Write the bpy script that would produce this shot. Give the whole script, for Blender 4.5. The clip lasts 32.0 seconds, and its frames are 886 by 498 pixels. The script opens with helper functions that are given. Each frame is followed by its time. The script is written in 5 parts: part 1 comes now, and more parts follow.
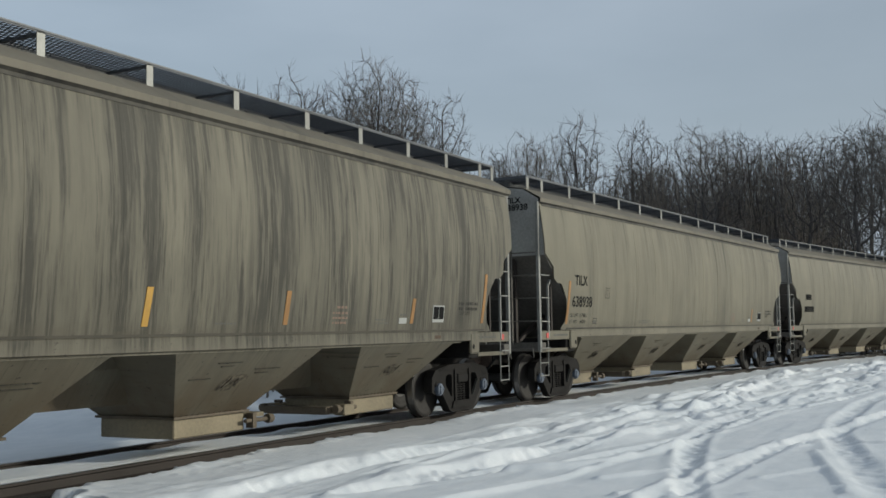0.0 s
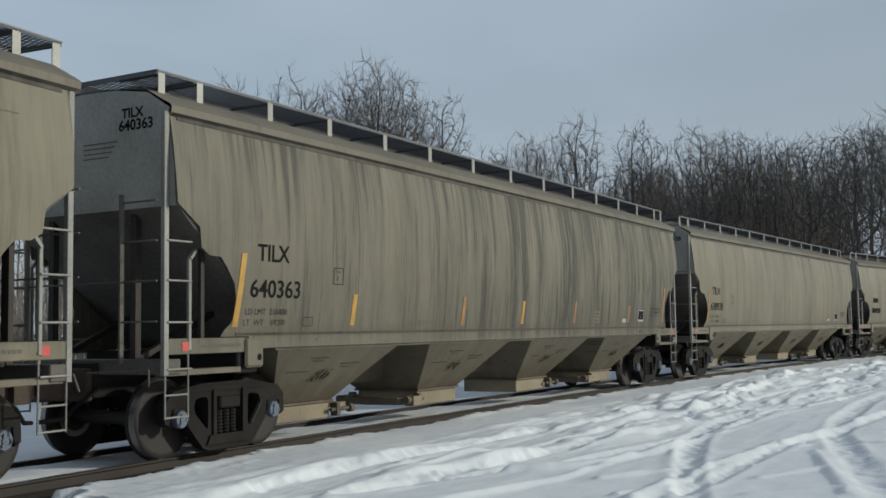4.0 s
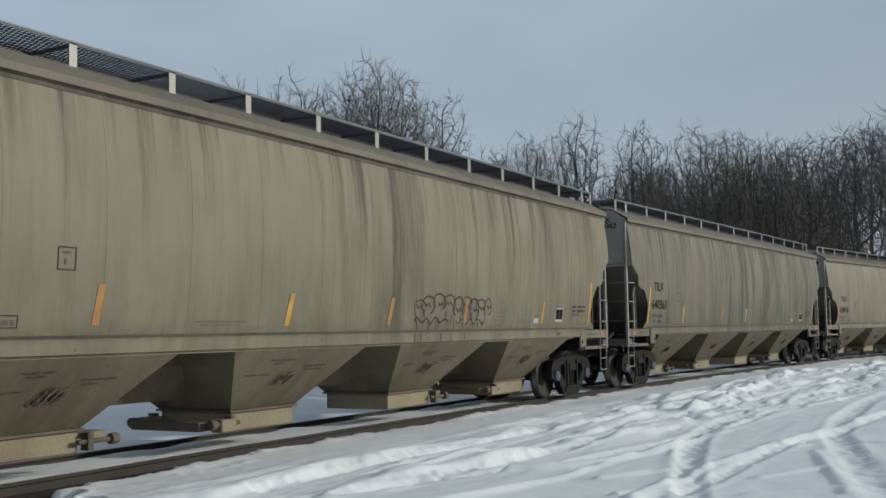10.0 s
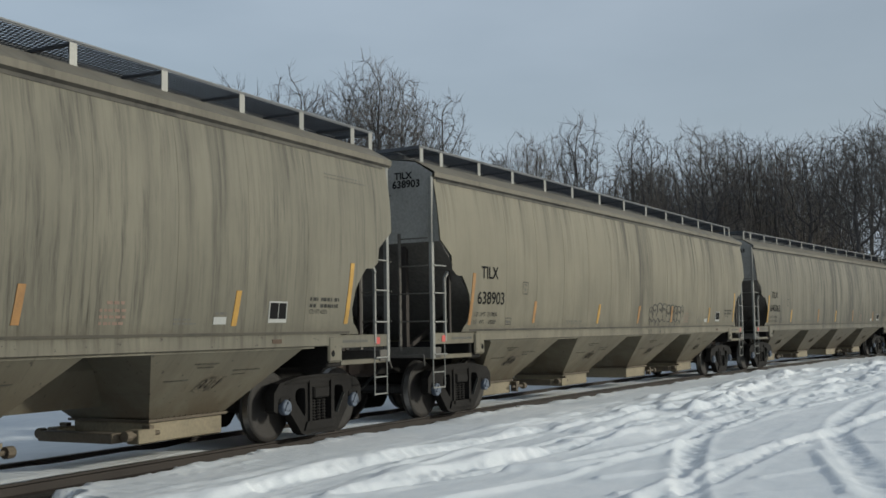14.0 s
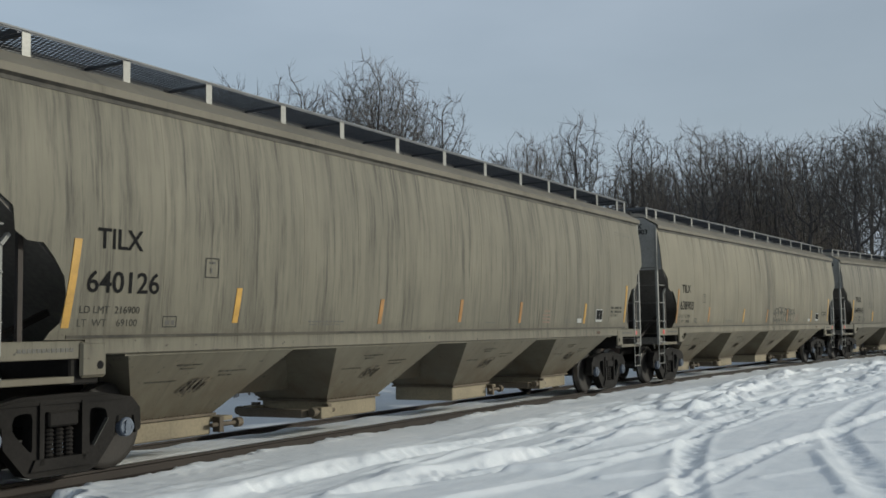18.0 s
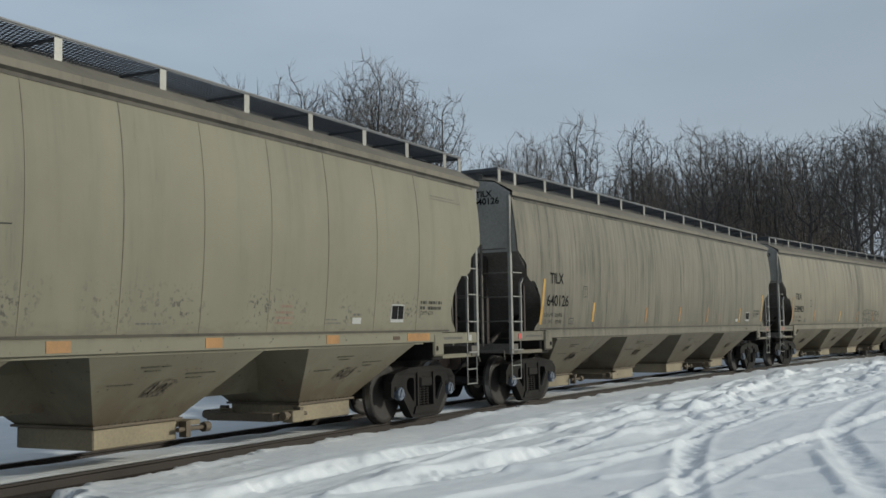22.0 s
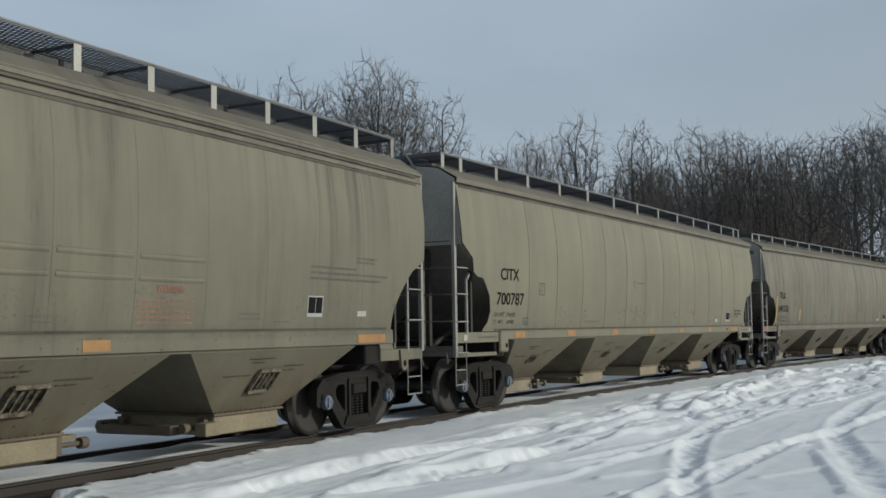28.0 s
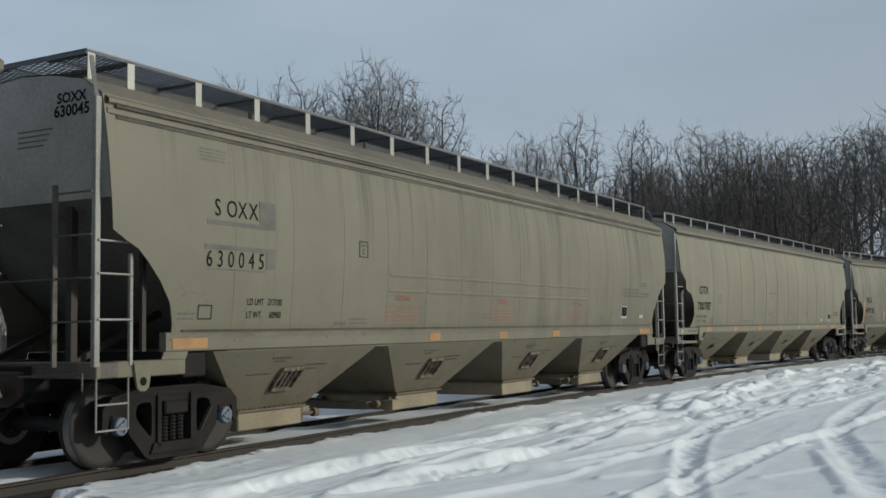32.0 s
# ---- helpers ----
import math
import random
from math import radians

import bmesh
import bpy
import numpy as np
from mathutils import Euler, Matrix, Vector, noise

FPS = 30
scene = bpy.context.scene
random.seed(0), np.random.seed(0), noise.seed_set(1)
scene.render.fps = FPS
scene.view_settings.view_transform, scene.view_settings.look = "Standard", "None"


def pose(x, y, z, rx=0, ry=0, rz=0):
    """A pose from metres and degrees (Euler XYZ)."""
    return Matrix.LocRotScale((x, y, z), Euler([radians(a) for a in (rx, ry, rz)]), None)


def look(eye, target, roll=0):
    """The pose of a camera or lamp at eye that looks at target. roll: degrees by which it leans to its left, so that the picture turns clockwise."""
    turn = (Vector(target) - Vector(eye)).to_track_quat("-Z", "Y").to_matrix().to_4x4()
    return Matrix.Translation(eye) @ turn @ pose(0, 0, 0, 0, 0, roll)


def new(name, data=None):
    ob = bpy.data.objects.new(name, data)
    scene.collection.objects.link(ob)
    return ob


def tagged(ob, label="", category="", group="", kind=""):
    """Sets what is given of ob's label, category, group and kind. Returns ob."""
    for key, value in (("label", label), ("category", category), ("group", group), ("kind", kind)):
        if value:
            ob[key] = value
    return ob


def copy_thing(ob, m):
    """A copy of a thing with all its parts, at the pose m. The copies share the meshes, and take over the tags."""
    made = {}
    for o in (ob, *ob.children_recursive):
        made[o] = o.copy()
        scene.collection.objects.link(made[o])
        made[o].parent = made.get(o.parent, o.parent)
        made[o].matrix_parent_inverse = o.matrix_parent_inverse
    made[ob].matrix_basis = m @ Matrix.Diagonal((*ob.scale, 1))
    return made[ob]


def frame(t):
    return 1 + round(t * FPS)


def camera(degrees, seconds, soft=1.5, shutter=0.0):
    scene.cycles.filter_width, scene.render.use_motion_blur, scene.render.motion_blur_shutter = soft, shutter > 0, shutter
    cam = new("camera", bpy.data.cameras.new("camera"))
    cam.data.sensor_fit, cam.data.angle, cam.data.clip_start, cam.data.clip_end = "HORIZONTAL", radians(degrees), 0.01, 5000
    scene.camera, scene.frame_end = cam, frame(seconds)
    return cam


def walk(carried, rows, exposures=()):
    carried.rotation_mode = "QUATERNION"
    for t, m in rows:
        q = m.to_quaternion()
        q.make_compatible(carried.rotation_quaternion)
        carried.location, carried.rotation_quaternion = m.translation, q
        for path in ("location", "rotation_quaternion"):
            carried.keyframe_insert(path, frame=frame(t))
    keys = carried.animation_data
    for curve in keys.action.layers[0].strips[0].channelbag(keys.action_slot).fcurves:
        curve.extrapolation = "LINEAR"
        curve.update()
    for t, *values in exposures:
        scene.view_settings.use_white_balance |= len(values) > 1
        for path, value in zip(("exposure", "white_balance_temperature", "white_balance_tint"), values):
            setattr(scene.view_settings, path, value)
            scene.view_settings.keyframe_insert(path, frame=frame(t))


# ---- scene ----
import collections

# The camera stands still beside a curving track. World x runs along the track at
# the camera's foot, y towards the far side, z = 0 is the axle-based rail level.
cam = camera(45.178, 32.0, soft=1.6)
YAW, PITCH, CAM_H = radians(25.595), radians(4.352), 1.488
EYE = Vector((0.0, 0.0, CAM_H))
AIM = EYE + Vector((math.cos(YAW) * math.cos(PITCH), math.sin(YAW) * math.cos(PITCH), math.sin(PITCH))) * 10
CAM = look(EYE, AIM, roll=-0.936)
walk(cam, [(0.0, CAM), (32.0, CAM)], exposures=[(0.0, 0.0, 6500, 4), (32.0, 0.0, 6500, 4)])

# ---- world, sun ----
SUN_AZ, SUN_EL = radians(-60), radians(18)   # direction to the sun, from +x towards +y
world = bpy.data.worlds.new("winter_sky")
scene.world = world
world.use_nodes = True
wn, wl = world.node_tree.nodes, world.node_tree.links
wn.clear()
w_out = wn.new("ShaderNodeOutputWorld")
w_bg = wn.new("ShaderNodeBackground")
w_sky = wn.new("ShaderNodeTexSky")
w_sky.sky_type = "NISHITA"
w_sky.sun_disc = False
w_sky.sun_elevation = SUN_EL
w_sky.sun_rotation = radians(90) - SUN_AZ
w_sky.dust_density = 3.0
w_sky.air_density = 1.0
# thin high cloud: pale veil with soft streaks over the blue
w_tc = wn.new("ShaderNodeTexCoord")
w_map = wn.new("ShaderNodeMapping")
w_map.inputs["Scale"].default_value = (1.2, 1.2, 4.0)
w_noise = wn.new("ShaderNodeTexNoise")
w_noise.inputs["Scale"].default_value = 2.0
w_noise.inputs["Detail"].default_value = 6.0
w_ramp = wn.new("ShaderNodeMapRange")
w_ramp.inputs["From Min"].default_value = 0.3
w_ramp.inputs["From Max"].default_value = 0.75
w_ramp.inputs["To Min"].default_value = 0.55
w_ramp.inputs["To Max"].default_value = 0.85
w_mix = wn.new("ShaderNodeMix")
w_mix.data_type = "RGBA"
w_mix.inputs["B"].default_value = (4.7, 5.4, 6.55, 1)
wl.new(w_tc.outputs["Generated"], w_map.inputs["Vector"])
wl.new(w_map.outputs["Vector"], w_noise.inputs["Vector"])
wl.new(w_noise.outputs["Fac"], w_ramp.inputs["Value"])
wl.new(w_ramp.outputs["Result"], w_mix.inputs["Factor"])
wl.new(w_sky.outputs["Color"], w_mix.inputs["A"])
# the veil thins slowly from the north-west round to the east
w_sep = wn.new("ShaderNodeSeparateXYZ")
w_lean = wn.new("ShaderNodeMapRange")
w_lean.inputs["From Min"].default_value = 0.0
w_lean.inputs["From Max"].default_value = 0.85
w_lean.inputs["To Min"].default_value = 0.93
w_lean.inputs["To Max"].default_value = 1.28
w_gain = wn.new("ShaderNodeVectorMath")
w_gain.operation = "SCALE"
wl.new(w_tc.outputs["Generated"], w_sep.inputs["Vector"])
wl.new(w_sep.outputs["Y"], w_lean.inputs["Value"])
wl.new(w_mix.outputs["Result"], w_gain.inputs[0])
wl.new(w_lean.outputs["Result"], w_gain.inputs["Scale"])
wl.new(w_gain.outputs["Vector"], w_bg.inputs["Color"])
w_bg.inputs["Strength"].default_value = 0.0885
wl.new(w_bg.outputs["Background"], w_out.inputs["Surface"])

sun_data = bpy.data.lights.new("sun", "SUN")
sun_data.energy = 2.4
sun_data.angle = radians(3.0)
sun_data.color = (1.0, 0.965, 0.885)
sun = new("sun", sun_data)
sun.matrix_world = look(Vector((math.cos(SUN_AZ) * math.cos(SUN_EL), math.sin(SUN_AZ) * math.cos(SUN_EL), math.sin(SUN_EL))) * 80, (0, 0, 0))


# ---- materials ----
def node_mat(name):
    m = bpy.data.materials.new(name)
    m.use_nodes = True
    nt = m.node_tree
    return m, nt.nodes, nt.links, nt.nodes["Principled BSDF"]


def ramp(nodes, links, value, stops):
    r = nodes.new("ShaderNodeValToRGB")
    while len(r.color_ramp.elements) < len(stops):
        r.color_ramp.elements.new(0.5)
    for e, (at, c) in zip(r.color_ramp.elements, stops):
        e.position = at
        e.color = (*c, 1) if len(c) == 3 else c
    links.new(value, r.inputs["Fac"])
    return r.outputs["Color"]


def noise_of(nodes, links, scale, stretch=(1, 1, 1), offset=(0, 0, 0), detail=5.0, rough=0.55, space="Object", source=None):
    tc = nodes.new("ShaderNodeTexCoord")
    mp = nodes.new("ShaderNodeMapping")
    mp.inputs["Scale"].default_value = stretch
    mp.inputs["Location"].default_value = offset
    n = nodes.new("ShaderNodeTexNoise")
    n.inputs["Scale"].default_value = scale
    n.inputs["Detail"].default_value = detail
    n.inputs["Roughness"].default_value = rough
    links.new(source or tc.outputs[space], mp.inputs["Vector"])
    links.new(mp.outputs["Vector"], n.inputs["Vector"])
    return n.outputs["Fac"]


def wavering(nodes, links, offset, amount):
    """Object coordinates that waver along x, so that what runs down does not run straight."""
    tc = nodes.new("ShaderNodeTexCoord")
    sway = calc(nodes, links, "MULTIPLY", calc(nodes, links, "SUBTRACT", noise_of(nodes, links, 1.0, (0.7, 0.3, 1.1), offset, 4, 0.55), 0.5), amount)
    add = nodes.new("ShaderNodeCombineXYZ")
    links.new(sway, add.inputs["X"])
    s = nodes.new("ShaderNodeVectorMath")
    s.operation = "ADD"
    links.new(tc.outputs["Object"], s.inputs[0])
    links.new(add.outputs["Vector"], s.inputs[1])
    return s.outputs["Vector"]


def span(nodes, links, value, lo, hi, to_lo=0.0, to_hi=1.0):
    r = nodes.new("ShaderNodeMapRange")
    for key, v in (("From Min", lo), ("From Max", hi), ("To Min", to_lo), ("To Max", to_hi)):
        r.inputs[key].default_value = v
    links.new(value, r.inputs["Value"])
    return r.outputs["Result"]


def calc(nodes, links, op, a, b):
    r = nodes.new("ShaderNodeMath")
    r.operation = op
    for k, v in ((0, a), (1, b)):
        if isinstance(v, (int, float)):
            r.inputs[k].default_value = v
        else:
            links.new(v, r.inputs[k])
    return r.outputs["Value"]


def mixed(nodes, links, fac, a, b):
    r = nodes.new("ShaderNodeMix")
    r.data_type = "RGBA"
    for key, v in (("Factor", fac), ("A", a), ("B", b)):
        if isinstance(v, tuple):
            r.inputs[key].default_value = (*v, 1)
        elif isinstance(v, (int, float)):
            r.inputs[key].default_value = v
        else:
            links.new(v, r.inputs[key])
    return r.outputs["Result"]


def bumped(nodes, links, bsdf, height, strength, distance=0.02):
    b = nodes.new("ShaderNodeBump")
    b.inputs["Strength"].default_value = strength
    b.inputs["Distance"].default_value = distance
    links.new(height, b.inputs["Height"])
    links.new(b.outputs["Normal"], bsdf.inputs["Normal"])


def plain(name, color, rough=0.6, metal=0.0, vary=0.25, scale=8.0, bump=0.15):
    """Painted, rusty or cast stuff: the colour varies at two scales, with slight relief."""
    m, n, l, b = node_mat(name)
    big = noise_of(n, l, scale * 0.2, detail=3)
    fine = noise_of(n, l, scale * 4, detail=6)
    f = calc(n, l, "ADD", calc(n, l, "MULTIPLY", big, 0.6), calc(n, l, "MULTIPLY", fine, 0.4))
    lo = tuple(c * (1 - vary) for c in color)
    hi = tuple(min(1, c * (1 + vary)) for c in color)
    l.new(mixed(n, l, span(n, l, f, 0.3, 0.7), lo, hi), b.inputs["Base Color"])
    b.inputs["Roughness"].default_value = rough
    b.inputs["Metallic"].default_value = metal
    bumped(n, l, b, fine, bump, 0.01)
    return m


def streaky(name, dark, light):
    """Old grime clinging here and there along seams, with painted eave, sill, rib shade."""
    m, n, l, b = node_mat(name)
    f = noise_of(n, l, 1.0, (0.9, 0.5, 0.9), detail=4, rough=0.6)
    g = noise_of(n, l, 1.0, (6.0, 1.0, 5.0), detail=4)
    l.new(mixed(n, l, calc(n, l, "MULTIPLY", span(n, l, f, 0.42, 0.62), span(n, l, g, 0.28, 0.55)), light, dark), b.inputs["Base Color"])
    b.inputs["Roughness"].default_value = 0.75
    return m


def smudge():
    """Greasy dirt in scraped patches over old enamel."""
    m, n, l, b = node_mat("greasy_grime")
    f = noise_of(n, l, 11.0, (1.3, 0.8, 1.0), detail=5, rough=0.7)
    l.new(mixed(n, l, span(n, l, f, 0.40, 0.60), (0.165, 0.140, 0.098), (0.040, 0.032, 0.023)), b.inputs["Base Color"])
    b.inputs["Roughness"].default_value = 0.85
    bumped(n, l, b, f, 0.4, 0.02)
    return m


def car_paint(name, base, dirt, streak, offset, lower=0.8, heavy=None, speckle=0.0, runs=0.6, fine_lines=0.5, belt=0.4):
    """Weathered light-grey enamel: rain streaks from the roof, washed pale lines between them, blotches, grime thrown up at the bottom."""
    m, n, l, b = node_mat(name)
    o = (offset, offset * 0.37, offset * 0.11)
    src = wavering(n, l, o, 0.09)
    tc = n.new("ShaderNodeTexCoord")
    sx = n.new("ShaderNodeSeparateXYZ")
    l.new(tc.outputs["Object"], sx.inputs["Vector"])
    up, along = sx.outputs["Z"], sx.outputs["X"]
    wide = noise_of(n, l, 1.0, (0.7, 0.3, 0.14), o, 4, 0.6, source=src)
    mid = noise_of(n, l, 1.0, (2.4, 0.4, 0.26), o, 6, 0.68, source=src)
    thin = noise_of(n, l, 1.0, (8.5, 0.5, 0.55), o, 5, 0.68, source=src)
    hair = noise_of(n, l, 1.0, (26.0, 1.0, 1.3), o, 5, 0.72, source=src)
    blot = noise_of(n, l, 0.55, (1, 1, 1), o, 5, 0.6)
    fine = noise_of(n, l, 14.0, (1, 1, 1), o, 6, 0.65)
    veil = span(n, l, wide, 0.34, 0.66, 0.12, 1.0)
    if heavy:
        # the stretch of the car where grime has run down most
        band = calc(n, l, "MULTIPLY", span(n, l, along, heavy[0] - 2.5, heavy[0] + 1.5, 0.3, 1.0), span(n, l, along, heavy[1] + 2.5, heavy[1] - 1.0, 0.4, 1.0))
        veil = calc(n, l, "MULTIPLY", veil, band)
    drip = span(n, l, up, 1.20, 1.46, 0.15, 1.0)
    # broad soft streaks, then finer ones inside them
    s = calc(n, l, "MULTIPLY", calc(n, l, "MULTIPLY", veil, span(n, l, mid, 0.40, 0.68)), 0.70)
    lines = calc(n, l, "MULTIPLY", span(n, l, thin, 0.46, 0.66), span(n, l, hair, 0.34, 0.64))
    s = calc(n, l, "ADD", s, calc(n, l, "MULTIPLY", lines, calc(n, l, "MULTIPLY", calc(n, l, "ADD", veil, 0.25), 1.1 * fine_lines)))
    # runs that start at the eave and taper off at different depths
    reach = noise_of(n, l, 1.0, (3.3, 0.2, 0.0), o, 4, 0.6, source=src)
    low = calc(n, l, "SUBTRACT", 4.05, calc(n, l, "MULTIPLY", span(n, l, reach, 0.46, 0.80), 3.4))
    tail = n.new("ShaderNodeClamp")
    l.new(calc(n, l, "MULTIPLY", calc(n, l, "SUBTRACT", up, low), 0.55), tail.inputs["Value"])
    run = calc(n, l, "MULTIPLY", tail.outputs["Result"], span(n, l, noise_of(n, l, 1.0, (10.0, 0.4, 0.35), o, 5, 0.7, source=src), 0.36, 0.62))
    s = calc(n, l, "ADD", calc(n, l, "MULTIPLY", s, streak), calc(n, l, "MULTIPLY", run, runs * 1.3))
    s = calc(n, l, "MINIMUM", calc(n, l, "MULTIPLY", s, drip), 0.90)
    c0 = mixed(n, l, span(n, l, blot, 0.3, 0.72), tuple(c * 0.84 for c in base), tuple(min(1, c * 1.10) for c in base))
    # pale lines washed clean by water
    wash = calc(n, l, "MULTIPLY", span(n, l, noise_of(n, l, 1.0, (11.0, 0.6, 0.4), (offset + 40, 0, 0), 5, 0.7, source=src), 0.54, 0.68), calc(n, l, "MULTIPLY", veil, fine_lines))
    c1 = mixed(n, l, s, c0, dirt)
    c1 = mixed(n, l, calc(n, l, "MULTIPLY", wash, 0.75), c1, tuple(min(1, c * 1.12) for c in base))
    dash = calc(n, l, "MULTIPLY", span(n, l, noise_of(n, l, 1.0, (21.0, 0.7, 1.7), o, 4, 0.65, source=src), 0.58, 0.67), span(n, l, mid, 0.46, 0.60))
    dash = calc(n, l, "MULTIPLY", calc(n, l, "MULTIPLY", dash, veil), min(0.85, 0.6 * streak))
    c1 = mixed(n, l, dash, c1, tuple(c * 0.70 for c in dirt))
    pits = calc(n, l, "MULTIPLY", span(n, l, fine, 0.62, 0.74), 0.30)
    c2 = mixed(n, l, pits, c1, (0.14, 0.115, 0.08))
    if speckle:
        # paint chipped by stones low on the side
        chips = calc(n, l, "MULTIPLY", span(n, l, noise_of(n, l, 16.0, (1, 1, 1), o, 3, 0.6), 0.57, 0.61), span(n, l, noise_of(n, l, 1.1, (1, 1, 0.6), o, 4), 0.46, 0.60))
        low_side = calc(n, l, "MULTIPLY", span(n, l, up, 1.50, 1.72), span(n, l, up, 2.15, 1.88))
        c2 = mixed(n, l, calc(n, l, "MULTIPLY", calc(n, l, "MULTIPLY", chips, low_side), speckle), c2, (0.06, 0.056, 0.047))
    # dull brown film over the lower side, in uneven patches that run down
    film_ = calc(n, l, "MULTIPLY", span(n, l, up, 2.6, 1.45), span(n, l, noise_of(n, l, 1.0, (1.6, 0.5, 0.5), (offset + 70, 0, 0), 6, 0.7, source=src), 0.36, 0.64))
    c2 = mixed(n, l, calc(n, l, "MULTIPLY", film_, belt * 0.75), c2, tuple(c * 1.5 for c in dirt))
    # brown spray thrown up on the hoppers, and black specks of chipped paint
    splash = calc(n, l, "MULTIPLY", span(n, l, up, 1.42, 0.35), span(n, l, noise_of(n, l, 1.8, (1, 1, 0.6), o, 6, 0.65), 0.32, 0.58))
    c3 = mixed(n, l, calc(n, l, "MULTIPLY", splash, lower), c2, (0.094, 0.067, 0.040))
    nick = calc(n, l, "MULTIPLY", span(n, l, noise_of(n, l, 13.0, (0.8, 1, 1.2), (offset + 9, 3, 0), 3, 0.65), 0.66, 0.70), span(n, l, up, 1.60, 1.45))
    c3 = mixed(n, l, calc(n, l, "MULTIPLY", nick, 0.8), c3, (0.035, 0.03, 0.025))
    # grime lying along the sill flange
    ledge = calc(n, l, "MULTIPLY", span(n, l, up, 1.40, 1.46), span(n, l, up, 1.66, 1.47))
    ledge = calc(n, l, "MULTIPLY", ledge, span(n, l, noise_of(n, l, 3.0, (1.2, 1, 3.0), o, 6, 0.7), 0.34, 0.62))
    c3 = mixed(n, l, calc(n, l, "MULTIPLY", ledge, 0.35 + 0.35 * min(1.0, streak)), c3, (0.085, 0.074, 0.052))
    l.new(c3, b.inputs["Base Color"])
    b.inputs["Roughness"].default_value = 0.62
    b.inputs["Specular IOR Level"].default_value = 0.3
    bumped(n, l, b, fine, 0.12, 0.01)
    return m


def snow_mat():
    m, n, l, b = node_mat("snow")
    big = noise_of(n, l, 0.35, detail=4)
    mid = noise_of(n, l, 2.6, (0.6, 1.3, 1), detail=6, rough=0.65)
    fine = noise_of(n, l, 22.0, detail=8, rough=0.7)
    f = calc(n, l, "ADD", calc(n, l, "MULTIPLY", big, 0.5), calc(n, l, "MULTIPLY", mid, 0.5))
    l.new(mixed(n, l, span(n, l, f, 0.36, 0.64), (0.645, 0.675, 0.70), (0.775, 0.785, 0.795)), b.inputs["Base Color"])
    b.inputs["Roughness"].default_value = 0.7
    b.inputs["Specular IOR Level"].default_value = 0.25
    h = calc(n, l, "ADD", calc(n, l, "MULTIPLY", mid, 0.55), calc(n, l, "MULTIPLY", fine, 0.25))
    bumped(n, l, b, h, 0.34, 0.05)
    return m


def ground_mat(offset=0.0):
    """Wet dark ballast and earth beside the rail, with snow lodged in it."""
    m, n, l, b = node_mat("ballast")
    st = noise_of(n, l, 26.0, detail=5, rough=0.7)
    big = noise_of(n, l, 1.6, (0.6, 1.6, 1), detail=5)
    c = mixed(n, l, span(n, l, st, 0.3, 0.7), (0.017, 0.0155, 0.0135), (0.058, 0.050, 0.042))
    c = mixed(n, l, span(n, l, big, 0.60, 0.66), c, (0.72, 0.74, 0.77))
    l.new(c, b.inputs["Base Color"])
    b.inputs["Roughness"].default_value = 0.75
    bumped(n, l, b, st, 0.9, 0.05)
    return m


M_SNOW = snow_mat()
M_BALLAST = ground_mat()
M_RAIL = plain("rail_steel", (0.032, 0.025, 0.021), 0.65, 0.4)
M_RAILHEAD = plain("polished_rail_head", (0.32, 0.31, 0.30), 0.3, 0.9, 0.15)
M_TIE = plain("weathered_tie", (0.05, 0.04, 0.032), 0.85)
M_TRUCK = plain("grimy_cast_steel", (0.0165, 0.0148, 0.0135), 0.8, 0.0, 0.5)
M_TRUCK.node_tree.nodes["Principled BSDF"].inputs["Specular IOR Level"].default_value = 0.15
M_WHEEL = plain("rusty_wheel_steel", (0.026, 0.022, 0.019), 0.7, 0.2, 0.45)
M_TREAD = plain("worn_wheel_tread", (0.22, 0.21, 0.20), 0.35, 0.85, 0.2)
M_CAP = plain("bearing_cap_grey", (0.095, 0.115, 0.15), 0.6, 0.1, 0.4)
M_POST = plain("galvanised_post", (0.205, 0.203, 0.188), 0.5, 0.3)
M_STEEL = plain("dull_galvanised_steel", (0.221, 0.217, 0.197), 0.65, 0.15, 0.35)
M_GRATE = plain("dark_grating", (0.085, 0.09, 0.10), 0.6, 0.3)
M_HATCH = plain("grey_hatch_enamel", (0.17, 0.17, 0.165), 0.6, 0.1)
M_ANGLE = plain("weathered_angle_iron", (0.13, 0.135, 0.14), 0.6, 0.3)
M_COUPLER = plain("rusty_coupler", (0.055, 0.038, 0.028), 0.75, 0.3, 0.4)
M_BLACK = plain("black_lettering", (0.011, 0.011, 0.011), 0.8, 0, 0.2)
M_LETTER = plain("worn_lettering", (0.055, 0.053, 0.047), 0.8, 0, 0.5, 30.0)
for flat in (M_BLACK, M_LETTER):
    flat.node_tree.nodes["Principled BSDF"].inputs["Specular IOR Level"].default_value = 0.08
M_FADED = plain("faded_lettering", (0.085, 0.081, 0.070), 0.7, 0, 0.3)
M_WHITE = plain("white_label", (0.344, 0.344, 0.320), 0.5, 0, 0.12)
M_RED = plain("red_placard", (0.47, 0.06, 0.05), 0.6, 0, 0.3, 20.0)
M_WARN = plain("faded_red_lettering", (0.25, 0.125, 0.088), 0.7, 0, 0.3)
M_STENCIL = plain("worn_brown_lettering", (0.21, 0.135, 0.10), 0.7, 0, 0.3)
M_YELLOW = plain("yellow_reflector", (0.410, 0.226, 0.033), 0.45, 0, 0.35, 20.0)
M_ORANGE = plain("faded_orange_reflector", (0.285, 0.138, 0.034), 0.5, 0, 0.35, 20.0)
M_RUST = plain("rusty_shaft", (0.085, 0.055, 0.036), 0.8, 0.2, 0.4)
